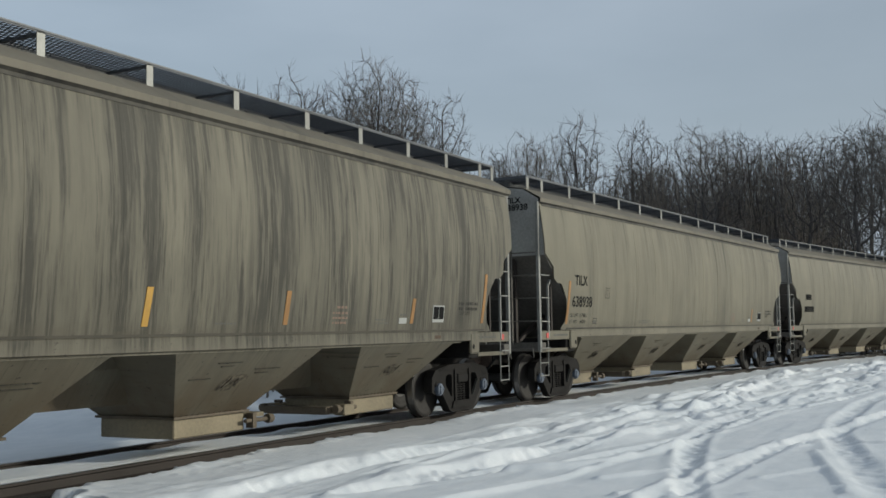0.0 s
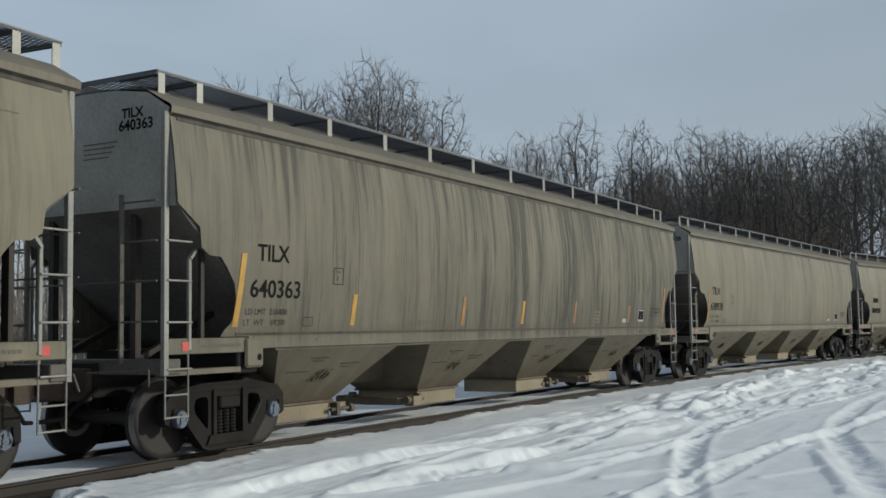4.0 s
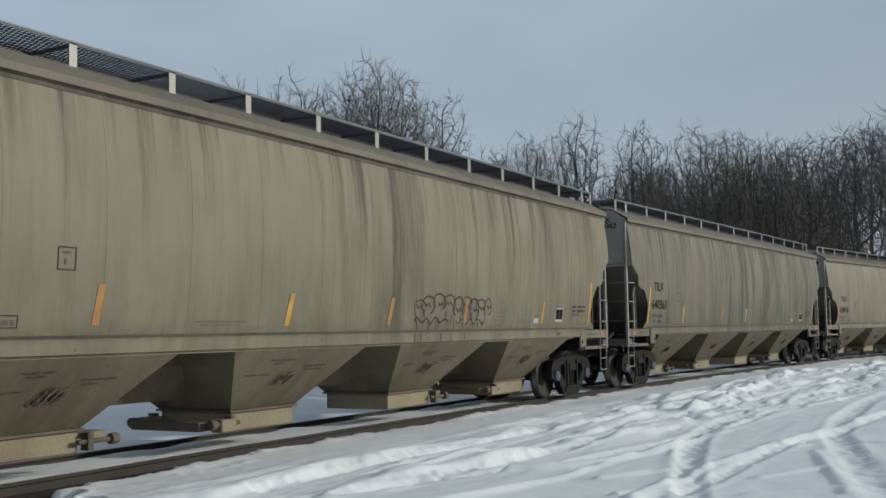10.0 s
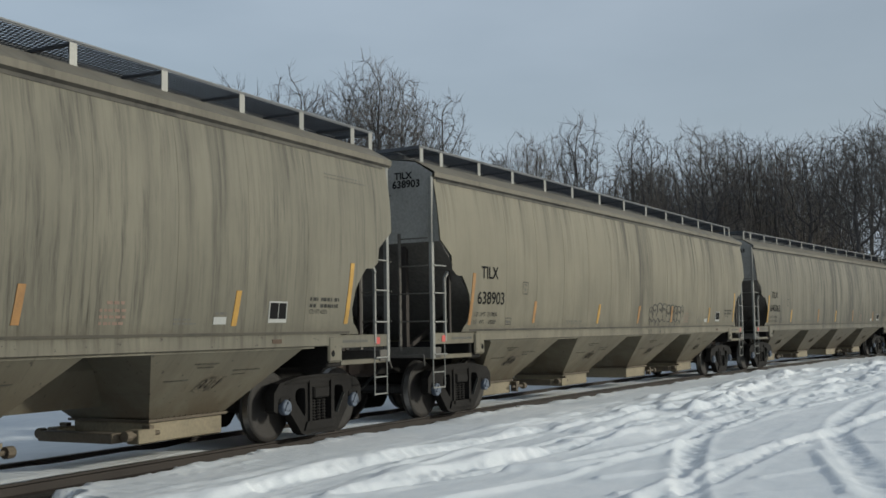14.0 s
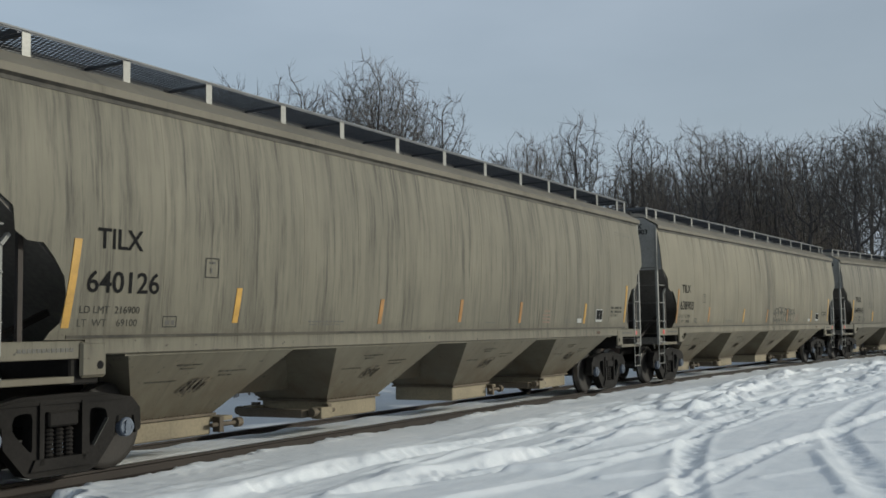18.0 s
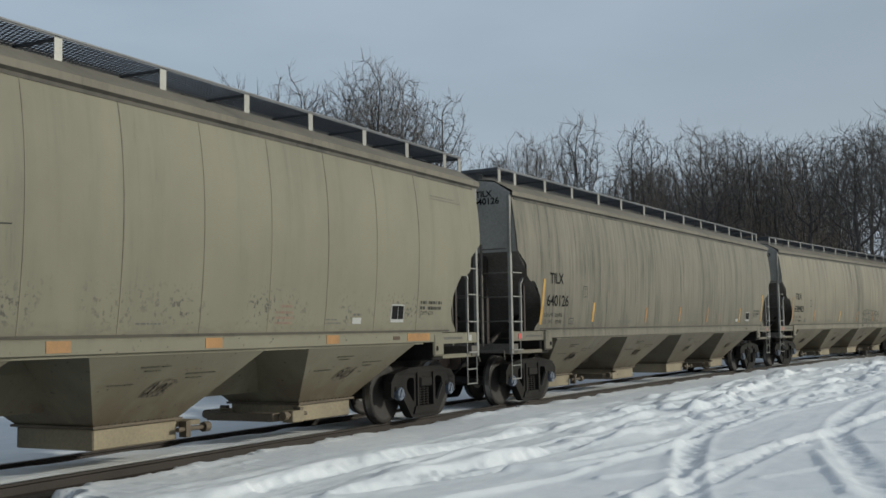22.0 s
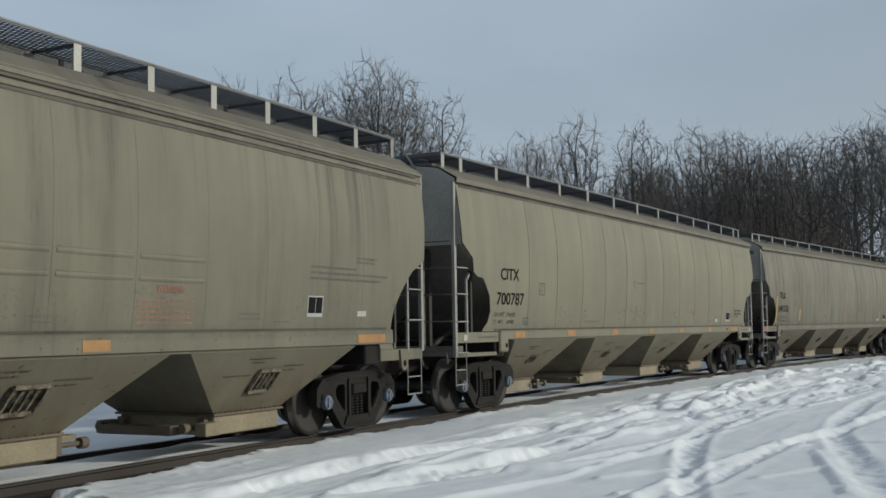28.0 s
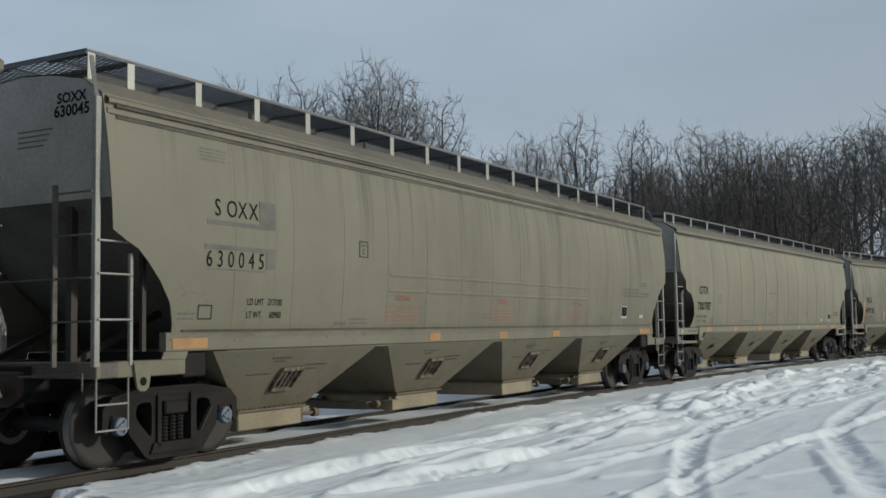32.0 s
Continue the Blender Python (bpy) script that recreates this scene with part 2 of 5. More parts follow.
M_SHAFT = plain("dirty_tan_gate_gear", (0.105, 0.082, 0.056), 0.8, 0.0, 0.45, 10.0)
M_GATE = plain("tan_gate_paint", (0.215, 0.178, 0.116), 0.75, 0, 0.35, 6.0)
M_BARK = plain("bare_bark", (0.076, 0.069, 0.065), 0.9, 0, 0.35, 3.0)
M_TWIG = plain("bare_twigs", (0.130, 0.116, 0.107), 0.9, 0, 0.3, 1.0)
M_END = plain("grimy_end_enamel", (0.27, 0.265, 0.245), 0.7, 0, 0.35, 5.0)
M_SLOPE = plain("black_grimed_slope", (0.108, 0.098, 0.084), 0.85, 0, 0.45, 4.0)
M_PATCH = plain("grey_overpaint", (0.105, 0.102, 0.090), 0.8, 0, 0.35, 14.0)
M_SEAM = streaky("weld_seam_grime_rib_shade", (0.105, 0.094, 0.07), (0.178, 0.16, 0.113))
M_JOINT = streaky("sill_groove_shade_grime", (0.022, 0.019, 0.014), (0.062, 0.054, 0.039))
M_EAVE = streaky("eave_shade_grime", (0.032, 0.029, 0.023), (0.075, 0.068, 0.053))
M_SMUDGE = smudge()
M_INK = plain("thin_black_spray", (0.020, 0.019, 0.017), 0.8, 0, 0.5, 14.0)
M_BRUSH = plain("dry_brush", (0.205, 0.174, 0.144), 0.9, 0, 0.3, 1.0)


# ---- mesh helpers ----
def part(name, bm, material, parent=None, label=""):
    me = bpy.data.meshes.new(name)
    if isinstance(bm, bmesh.types.BMesh):
        bmesh.ops.recalc_face_normals(bm, faces=bm.faces)
        bm.to_mesh(me)
        bm.free()
    else:
        verts, faces = bm
        me.from_pydata(verts, [], faces)
        me.update()
    me.materials.append(material)
    return piece(name, me, parent, label)


def piece(name, me, parent=None, label=""):
    ob = new(name, me)
    if parent is not None:
        ob.parent = parent
    if label:
        tagged(ob, label)
    return ob


def thing(name, label, category, group="", kind=""):
    return tagged(new(name), label, category, group, kind)


def box(bm, x0, x1, y0, y1, z0, z1, bevel=0.0):
    """A box between two corners, with a small chamfer where asked."""
    m = Matrix.Translation(((x0 + x1) / 2, (y0 + y1) / 2, (z0 + z1) / 2)) @ Matrix.Diagonal((abs(x1 - x0), abs(y1 - y0), abs(z1 - z0), 1))
    r = bmesh.ops.create_cube(bm, size=1.0, matrix=m)
    if bevel:
        es = list({e for v in r["verts"] for e in v.link_edges})
        bmesh.ops.bevel(bm, geom=es, offset=bevel, segments=1, affect="EDGES")
    return bm


def boxed(*a, bevel=0.0):
    return box(bmesh.new(), *a, bevel=bevel)


def tube(bm, a, b, r0, r1=None, sides=8):
    """A round bar from a to b."""
    a, b = Vector(a), Vector(b)
    d = b - a
    m = Matrix.Translation((a + b) / 2) @ d.to_track_quat("Z", "Y").to_matrix().to_4x4()
    bmesh.ops.create_cone(bm, cap_ends=True, segments=sides, radius1=r0, radius2=r0 if r1 is None else r1, depth=d.length, matrix=m)
    return bm


def bar(bm, a, b, w, t):
    """A flat bar from a to b."""
    a, b = Vector(a), Vector(b)
    d = b - a
    m = Matrix.Translation((a + b) / 2) @ d.to_track_quat("Z", "Y").to_matrix().to_4x4() @ Matrix.Diagonal((w, t, d.length, 1))
    bmesh.ops.create_cube(bm, size=1.0, matrix=m)
    return bm


def lathe(bm, rings, sides=32, axis="y"):
    """A turned body: rings of (place along the axis, radius)."""
    loops = []
    for at, r in rings:
        ring = []
        for i in range(sides):
            a = 2 * math.pi * i / sides
            c, s = r * math.cos(a), r * math.sin(a)
            ring.append(bm.verts.new((c, at, s) if axis == "y" else (at, c, s)))
        loops.append(ring)
    for p, q in zip(loops, loops[1:]):
        for i in range(sides):
            bm.faces.new((p[i], p[(i + 1) % sides], q[(i + 1) % sides], q[i]))
    bm.faces.new(loops[0])
    bm.faces.new(loops[-1])
    return bm


def prism(bm, outline, y0, y1, holes=()):
    """An outline in x, z thickened from y0 to y1."""
    lo = [bm.verts.new((x, y0, z)) for x, z in outline]
    hi = [bm.verts.new((x, y1, z)) for x, z in outline]
    bm.faces.new(lo)
    bm.faces.new(hi[::-1])
    n = len(outline)
    for i in range(n):
        bm.faces.new((lo[i], lo[(i + 1) % n], hi[(i + 1) % n], hi[i]))
    return bm


def smooth(ob):
    for p in ob.data.polygons:
        p.use_smooth = True
    return ob


# ---- track line ----
TRACK_Y, K1, K2, K3 = 9.824, -0.0044815, 7.715e-05, -1.2326e-06
_g = np.linspace(-220, 320, 5401)
_th = K1 * _g + np.where(_g > 0, K2 * _g ** 2 + K3 * _g ** 3, 0.0)
_th = np.where(_g > 78, _th[np.searchsorted(_g, 78)], _th)
_dx = np.concatenate([[0], np.cumsum((np.cos(_th[1:]) + np.cos(_th[:-1])) / 2) * 0.1])
_dy = np.concatenate([[0], np.cumsum((np.sin(_th[1:]) + np.sin(_th[:-1])) / 2) * 0.1])
_dx -= np.interp(0, _g, _dx)
_dy -= np.interp(0, _g, _dy)
RAIL_Z = -0.025


def on_track(s):
    return float(np.interp(s, _g, _dx)), TRACK_Y + float(np.interp(s, _g, _dy)), float(np.interp(s, _g, _th))


def beside(s, v):
    """The point v metres to the camera's side of the track's middle, s metres along it."""
    x, y, th = on_track(s)
    return x + v * math.sin(th), y - v * math.cos(th)


def track_y_at(x):
    """The track's middle where it crosses x."""
    return TRACK_Y + np.interp(x, _dx, _dy)


# ---- ground, ballast, rails ----
def snow_edge(x):
    """How far from the track's middle the snow cover begins on the camera's side."""
    x = np.clip(x, -30, 60)
    return 0.90 + 0.15 * np.exp(-((x - 10.2) / 1.6) ** 2) + 2.4 / (1 + np.exp((x - 8.02) * 7.0))


# wheel ruts in the snow: (points, half width, depth)
RUTS = [([(8.5, 1.9), (10.0, 2.32), (12.5, 2.9), (15.0, 3.34), (17.0, 3.47), (19.5, 3.33), (27, 2.3)], 0.16, 0.07),
        ([(9.2, 0.2), (10.8, 0.7), (13.9, 1.26), (15.9, 1.59), (18.7, 1.72), (22.7, 1.7), (25.4, 1.46), (34, 0.0)], 0.17, 0.075),
        ([(8.0, 2.9), (10.74, 2.3), (14.08, 2.08), (16.14, 1.6), (19.65, 1.14), (26, 0.2)], 0.1, 0.05),
        ([(8.4, 5.6), (11.16, 4.58), (11.84, 4.08), (15.8, 3.36), (18.92, 3.05), (27.58, 1.57), (40, -0.5)], 0.12, 0.07),
        ([(9, 5.4), (13, 4.6), (18, 4.4), (26, 3.6), (40, 1.5)], 0.14, 0.06),
        ([(9, 6.4), (12, 6.1), (16, 5.6), (24, 5.0), (38, 3.2)], 0.13, 0.05)]


def far_rise(x, y):
    """The slope behind the woods on the far side."""
    r = np.hypot(x - 10, y)
    a = np.degrees(np.arctan2(y, x))
    return np.clip((r - 92) / 50, 0, 1) * np.clip((17 - a) / 9, 0.12, 1) * 17.0


def rut_depth(x, y):
    z = np.zeros_like(x)
    for pts, half, depth in RUTS:
        best = np.full(x.shape, 9e9)
        for (ax, ay), (bx, by) in zip(pts, pts[1:]):
            dx, dy = bx - ax, by - ay
            t = np.clip(((x - ax) * dx + (y - ay) * dy) / (dx * dx + dy * dy), 0, 1)
            best = np.minimum(best, np.hypot(x - ax - t * dx, y - ay - t * dy))
        z += 0.5 * (-depth * np.exp(-(best / half) ** 4) + 0.28 * depth * np.exp(-((best - 1.4 * half) / 0.06) ** 2))
    return z


# lines of snow pushed up beside skids and tyres
SKID_LINES = [([(10.96, 4.5), (11.42, 4.01), (11.94, 3.71), (13.1, 3.49), (15.7, 3.34), (17.42, 3.25), (20.39, 2.78), (23.61, 2.31), (27.4, 1.56), (36, 0.1)], 0.10, 0.060),
          ([(8.6, 4.35), (9.75, 4.01), (10.67, 3.74), (11.75, 3.65)], 0.08, 0.045), ([(14.79, 2.18), (12.02, 2.51), (10.84, 2.61), (9.6, 2.75)], 0.08, 0.045),
          ([(24.0, 0.5), (20.13, 1.17), (17.36, 1.64), (14.51, 2.14)], 0.09, 0.045), ([(13.32, 2.81), (13.77, 2.37), (14.4, 1.85)], 0.06, 0.035),
          ([(10.66, 3.38), (11.22, 3.05), (11.54, 2.8)], 0.055, 0.035), ([(11.91, 2.55), (12.16, 2.1)], 0.05, 0.03), ([(10.16, 1.82), (10.5, 1.4), (10.81, 0.99)], 0.055, 0.035)]
TYRE_EDGES = [([(11.22, 1.89), (12.33, 1.3)], 0.05, 0.03), ([(9.76, 2.93), (10.57, 2.57)], 0.055, 0.035), ([(14.76, 1.33), (14.9, 0.7)], 0.05, 0.03),
          ([(13.5, 3.28), (11.04, 2.70), (9.89, 2.44)], 0.06, 0.03), ([(13.71, 1.60), (11.19, 1.10), (10.42, 0.96)], 0.06, 0.035)]


def ridge_height(x, y):
    z = np.zeros_like(x)
    for pts, half, rise in SKID_LINES + TYRE_EDGES:
        best = np.full(x.shape, 9e9)
        for (ax, ay), (bx, by) in zip(pts, pts[1:]):
            dx, dy = bx - ax, by - ay
            t = np.clip(((x - ax) * dx + (y - ay) * dy) / (dx * dx + dy * dy), 0, 1)
            best = np.minimum(best, np.hypot(x - ax - t * dx, y - ay - t * dy))
        z = np.maximum(z, rise * np.exp(-(best / half) ** 2))
    return z


TABLES = {}


def value_noise(x, y, scale, seed):
    """Smooth random heights between -1 and 1."""
    if seed not in TABLES:
        TABLES[seed] = np.random.RandomState(seed).rand(256, 256) * 2 - 1
    tab = TABLES[seed]
    u, v = x / scale + 57.3, y / scale + 91.7
    i, j = np.floor(u).astype(int), np.floor(v).astype(int)
    fu, fv = u - i, v - j
    fu, fv = fu * fu * (3 - 2 * fu), fv * fv * (3 - 2 * fv)
    g = lambda a, b: tab[a % 256, b % 256]
    return (g(i, j) * (1 - fu) + g(i + 1, j) * fu) * (1 - fv) + (g(i, j + 1) * (1 - fu) + g(i + 1, j + 1) * fu) * fv


CLODS = [(15.6, 3.5), (17.5, 3.85), (19.5, 4.05), (24.4, 4.35), (33, 4.8), (40, 5.0)]


def clods(x, y):
    """Broken lumps thrown up beside the tracks."""
    best = np.full(x.shape, 9e9)
    for (ax, ay), (bx, by) in zip(CLODS, CLODS[1:]):
        dx, dy = bx - ax, by - ay
        t = np.clip(((x - ax) * dx + (y - ay) * dy) / (dx * dx + dy * dy), 0, 1)
        best = np.minimum(best, np.hypot(x - ax - t * dx, y - ay - t * dy))
    n = value_noise(x * 0.6, y, 0.28, 61) + 0.4 * value_noise(x * 0.8, y, 0.12, 63)
    return 0.055 * np.clip((n - 0.1) / 0.45, 0, 1) * np.exp(-(best / 0.34) ** 2) + 0.02 * np.exp(-(best / 0.5) ** 2)


def snow_height(x, y):
    v = track_y_at(x) - y
    e = snow_edge(x + 0.16 * value_noise(x, y, 0.28, 71) + 0.07 * value_noise(x, y, 0.09, 73))
    near = -0.105 + 0.035 * np.clip((v - e - 0.2) / 2.5, 0, 1)
    near += 0.03 * np.exp(-((v - e - 0.25) / 0.2) ** 2) * (1 + value_noise(x, y, 0.5, 3))
    # smooth strip next to the track, then the trampled and ploughed band
    lane = 4.75 - np.clip((x - 10) * 0.19, 0, 6)
    rough = np.clip((v - 2.1) / 1.0, 0, 1) * np.clip((y - lane) / 0.6, 0.08, 1)
    # swept lumps drawn out along the track, broken crust in patches
    w = y + 0.12 * x
    w = w + 0.07 * value_noise(x * 0.5, y, 0.55, 47) + 0.012 * value_noise(x, y, 0.14, 49)
    step = lambda v, lo, hi: np.clip((v - lo) / (hi - lo), 0, 1) ** 2 * (3 - 2 * np.clip((v - lo) / (hi - lo), 0, 1))
    plate = value_noise(x * 0.17, w, 0.42, 5) * 0.70 + value_noise(x * 0.28, w, 0.21, 7) * 0.36
    patch = np.clip(value_noise(x * 0.4, w, 1.5, 43) + 0.45, 0, 1)
    crust = 0.066 * step(plate, -0.02, 0.30) + 0.036 * step(plate, 0.26, 0.50) - 0.016 * step(-plate, 0.2, 0.4)
    crust += patch * (0.030 * step(value_noise(x * 0.40, w, 0.26, 35), 0.28, 0.55))
    crust += 0.020 * step(value_noise(x * 0.11, w, 0.16, 91), 0.12, 0.48) + 0.010 * step(value_noise(x * 0.16, w, 0.10, 93), 0.2, 0.6)
    near += clods(x, y) * rough
    near += rough * crust + 0.02 * value_noise(x, y, 2.5, 11) + 0.03 * value_noise(x * 0.35, y, 0.8, 21) * rough + ridge_height(x, y) * (1 + 0.3 * value_noise(x, y, 0.35, 83)) + 0.003 * value_noise(x, y, 0.15, 13) + 0.05 * np.clip(value_noise(x, y, 0.16, 39) - 0.55, 0, 1) * np.clip(1.6 - (v - e), 0, 1)
    near += rut_depth(x, y) * (1 + 0.35 * value_noise(x, y, 0.3, 27)) + np.where(rut_depth(x, y) < -0.02, 0.018 * value_noise(x, y, 0.09, 29), 0)
    far = -0.09 + 0.20 * np.clip((-v - 3.0) / 3.0, 0, 1) + 0.05 * value_noise(x, y, 0.9, 15) + 0.10 * value_noise(x, y, 2.6, 17) * np.clip((-v - 2) / 2, 0, 1)
    bed = -0.26
    z = np.where(v > 0, bed + (near - bed) * np.clip((v - e) / 0.2 + 0.5 * value_noise(x, y, 0.25, 19) + 0.35 * value_noise(x, y, 0.10, 20), 0, 1),
                 bed + (far - bed) * np.clip((-v - 0.84) / 0.12, 0, 1))
    return z + far_rise(x, y)


def build_ground():
    xs = np.concatenate([[-3000, -900, -300, -120, -60, -30], np.arange(-16, 7, 0.6), np.arange(7, 15, 0.045), np.arange(15, 25, 0.07), np.arange(25, 44, 0.14), np.arange(44, 110, 0.7), np.arange(110, 240, 4), [300, 420, 700, 1300, 3000]])
    ys = np.concatenate([[-3000, -900, -300, -100, -50, -30, -20], np.arange(-12, -2, 0.5), np.arange(-2, 1, 0.09), np.arange(1, 2, 0.05), np.arange(2, 7.0, 0.034), np.arange(7.0, 9.6, 0.05), np.arange(9.6, 11.6, 0.1), np.arange(11.6, 20, 0.3), np.arange(20, 60, 1.2), np.arange(60, 200, 5), [240, 320, 500, 900, 3000]])
    X, Y = np.meshgrid(xs, ys, indexing="ij")
    Z = snow_height(X, Y)
    nx, ny = X.shape
    me = bpy.data.meshes.new("ground")
    co = np.stack([X, Y, Z], -1).reshape(-1, 3)
    i, j = np.meshgrid(np.arange(nx - 1), np.arange(ny - 1), indexing="ij")
    a = (i * ny + j).ravel()
    quads = np.stack([a, a + ny, a + ny + 1, a + 1], 1)
    me.vertices.add(len(co))
    me.vertices.foreach_set("co", co.ravel())
    me.loops.add(quads.size)
    me.loops.foreach_set("vertex_index", quads.ravel())
    me.polygons.add(len(quads))
    me.polygons.foreach_set("loop_start", np.arange(0, quads.size, 4))
    me.polygons.foreach_set("use_smooth", np.ones(len(quads), bool))
    me.update(calc_edges=True)
    me.materials.append(M_SNOW)
    return tagged(new("ground", me), "snow-covered ground with tyre tracks and trampled lumps", "snow", kind="structure")


def strip(name, profile, s0, s1, ds, material, label, category, jag=None):
    """A band swept along the track: profile of (v, z)."""
    verts, faces = [], []
    n = len(profile)
    ss = np.arange(s0, s1 + ds / 2, ds)
    for k, s in enumerate(ss):
        for q, (v, z) in enumerate(profile):
            if jag:
                v, z = jag(s, q, v, z)
            x, y = beside(s, v)
            verts.append((x, y, z))
    for k in range(len(ss) - 1):
        for q in range(n - 1):
            a = k * n + q
            faces.append((a, a + n, a + n + 1, a + 1))
    ob = part(name, (verts, faces), material)
    return tagged(ob, label, category, kind="structure")


def wobble(s, q, v, z):
    nv = float(value_noise(np.array(s), np.array(q * 3.1), 0.4, 31 + q))
    x = beside(s, 0)[0]
    if q == 0:
        v = float(snow_edge(np.array(x))) + 0.45
    return v, z + 0.018 * nv


def build_track():
    strip("ballast_bed", [(1.5, -0.215), (1.0, -0.19), (0.8, -0.185), (0.5, -0.19), (0.0, -0.19), (-0.5, -0.19), (-0.9, -0.19), (-1.5, -0.2)], -60, 120, 0.25, M_BALLAST,
          "dark wet ballast bed with patches of snow", "ballast", wobble)

    def drift(s, q, v, z):
        nv = float(value_noise(np.array(s), np.array(q * 2.0), 0.6, 41 + q))
        return v + (0.05 * nv if q in (0, 1) else 0), z + 0.022 * nv
    strip("snow_between_rails", [(0.67, -0.22), (0.60, -0.105), (0.25, -0.075), (-0.25, -0.075), (-0.58, -0.085), (-0.68, -0.13)], -60, 120, 0.3, M_SNOW,
          "grey packed snow lying between the rails", "snow", drift)
    for side, v in (("near", 0.755), ("far", -0.755)):
        t = RAIL_Z
        prof = [(0.075, -0.172), (0.075, -0.16), (0.012, -0.13), (0.012, -0.045), (0.037, -0.03), (0.037, -0.006)]
        prof = [(v + a, t + b) for a, b in prof] + [(v - a, t + b) for a, b in prof[::-1]]
        strip("rail", prof, -60, 120, 1.0, M_RAIL, "rusty steel rail half buried in snow", "rail")
        strip("rail_head", [(v + 0.036, t - 0.004), (v + 0.026, t), (v - 0.026, t), (v - 0.036, t - 0.004)], -60, 120, 1.0, M_RAILHEAD, "polished running surface of the rail", "rail")


build_ground()
build_track()

# ---- covered hopper cars ----
TC = 8.294          # half the distance between the truck centres
AXLE = 0.889
WHEEL_R = 0.482
SIDE_Z0, EAVE_Z = 1.45, 4.08
V_SILL = 1.398


def side_v(z):
    return 1.52 - 0.085 * (z - 2.9) ** 2 if z > 2.9 else 1.52 - 0.05 * (2.9 - z) ** 2


EDGE = [(1.45, 8.83), (1.53, 8.77), (1.62, 8.65), (1.82, 8.58), (2.10, 8.64), (2.30, 8.79), (2.43, 8.92), (2.44, 9.12), (2.53, 9.27), (2.77, 9.30), (3.03, 9.68), (3.5, 9.70), (4.15, 9.70)]
EDGE_D = [(1.45, 8.72), (1.62, 8.72), (1.85, 8.78), (2.10, 8.96), (2.33, 9.18), (2.45, 9.32), (2.53, 9.50), (2.64, 9.70), (3.2, 9.74), (4.15, 9.76)]
SEAMS = [-7.21 + 1.325 * i for i in range(12)]
SEAMS_D = [-7.68 + 1.19 * i for i in range(14)]


def side_sheet(sign, edge, tail, first, pitch):
    zs, ext = [], []
    for (z0, e0), (z1, e1) in zip(edge, edge[1:]):
        n = max(1, int((z1 - z0) / 0.14))
        for i in range(n):
            zs.append(z0 + (z1 - z0) * i / n)
            ext.append(e0 + (e1 - e0) * i / n)
    zs.append(edge[-1][0])
    ext.append(edge[-1][1])
    us = [-1.0] + [u / 9.70 for u in np.arange(-8.0, 8.01, 0.2)] + [1.0]
    verts, faces = [], []
    for layer in (0.0, 0.014):
        for z, e in zip(zs, ext):
            for q, f in enumerate(us):
                u = max(-e, min(e, f * 9.70)) if 0 < q < len(us) - 1 else f * e - (tail if q == 0 else 0.0)
                # each welded panel is dished a little between its seams
                ph = ((u - first) / pitch) % 1.0
                fade = max(0.0, min(1.0, (z - 1.5) / 0.5)) * max(0.0, min(1.0, (4.05 - z) / 0.5))
                dish = 0.004 * math.sin(math.pi * ph) * fade
                verts.append((u, sign * -(side_v(z) - dish - layer), z))
    n, rows = len(us), len(zs)
    for layer in range(2):
        o = layer * n * rows
        for r in range(rows - 1):
            for q in range(n - 1):
                a = o + r * n + q
                faces.append((a, a + 1, a + n + 1, a + n))
    # the cut edge of the sheet, with corners of its own so that it shades apart
    o = n * rows
    for q in (0, n - 1):
        at = len(verts)
        for r in range(rows):
            verts.extend([verts[r * n + q], verts[o + r * n + q]])
        for r in range(rows - 1):
            a = at + 2 * r
            faces.append((a, a + 2, a + 3, a + 1))
    return verts, faces


def on_side(sign, u, z, lift=0.004):
    return (u, -sign * (side_v(z) + lift), z)


def side_patch(sign, u0, u1, z0, z1, lift=0.004, slant=0.0):
    """A thin plate that hugs the curved side; slant shifts its top along the car."""
    bm = bmesh.new()
    n = max(2, int((z1 - z0) / 0.12) + 1)
    outer, inner = [], []
    for k in range(n):
        z = z0 + (z1 - z0) * k / (n - 1)
        d = slant * k / (n - 1)
        outer.append([bm.verts.new(on_side(sign, u + d, z, lift)) for u in (u0, u1)])
        inner.append([bm.verts.new(on_side(sign, u + d, z, lift - 0.012)) for u in (u0, u1)])
    for k in range(n - 1):
        bm.faces.new((outer[k][0], outer[k][1], outer[k + 1][1], outer[k + 1][0]))
        for c in (0, 1):
            bm.faces.new((outer[k][c], outer[k + 1][c], inner[k + 1][c], inner[k][c]))
    bm.faces.new((outer[0][0], outer[0][1], inner[0][1], inner[0][0]))
    bm.faces.new((outer[-1][0], outer[-1][1], inner[-1][1], inner[-1][0]))
    return bm


def text_mesh(body, size, squeeze=1.0, bold=0.0):
    cu = bpy.data.curves.new("lettering", "FONT")
    cu.body = body
    cu.size = size
    cu.offset = bold
    cu.resolution_u = 3
    tmp = bpy.data.objects.new("lettering", cu)
    me = bpy.data.meshes.new_from_object(tmp)
    bpy.data.objects.remove(tmp)
    bpy.data.curves.remove(cu)
    for v in me.vertices:
        v.co.x *= squeeze
    return me


def wrap_text(me, sign, u0, z0, lift=0.003):
    """Lay flat lettering on the car's curved side, reading from its left."""
    for v in me.vertices:
        u, z = v.co.x, v.co.y
        v.co = on_side(sign, u0 + sign * u, z0 + z, lift)
    me.update()
    return me


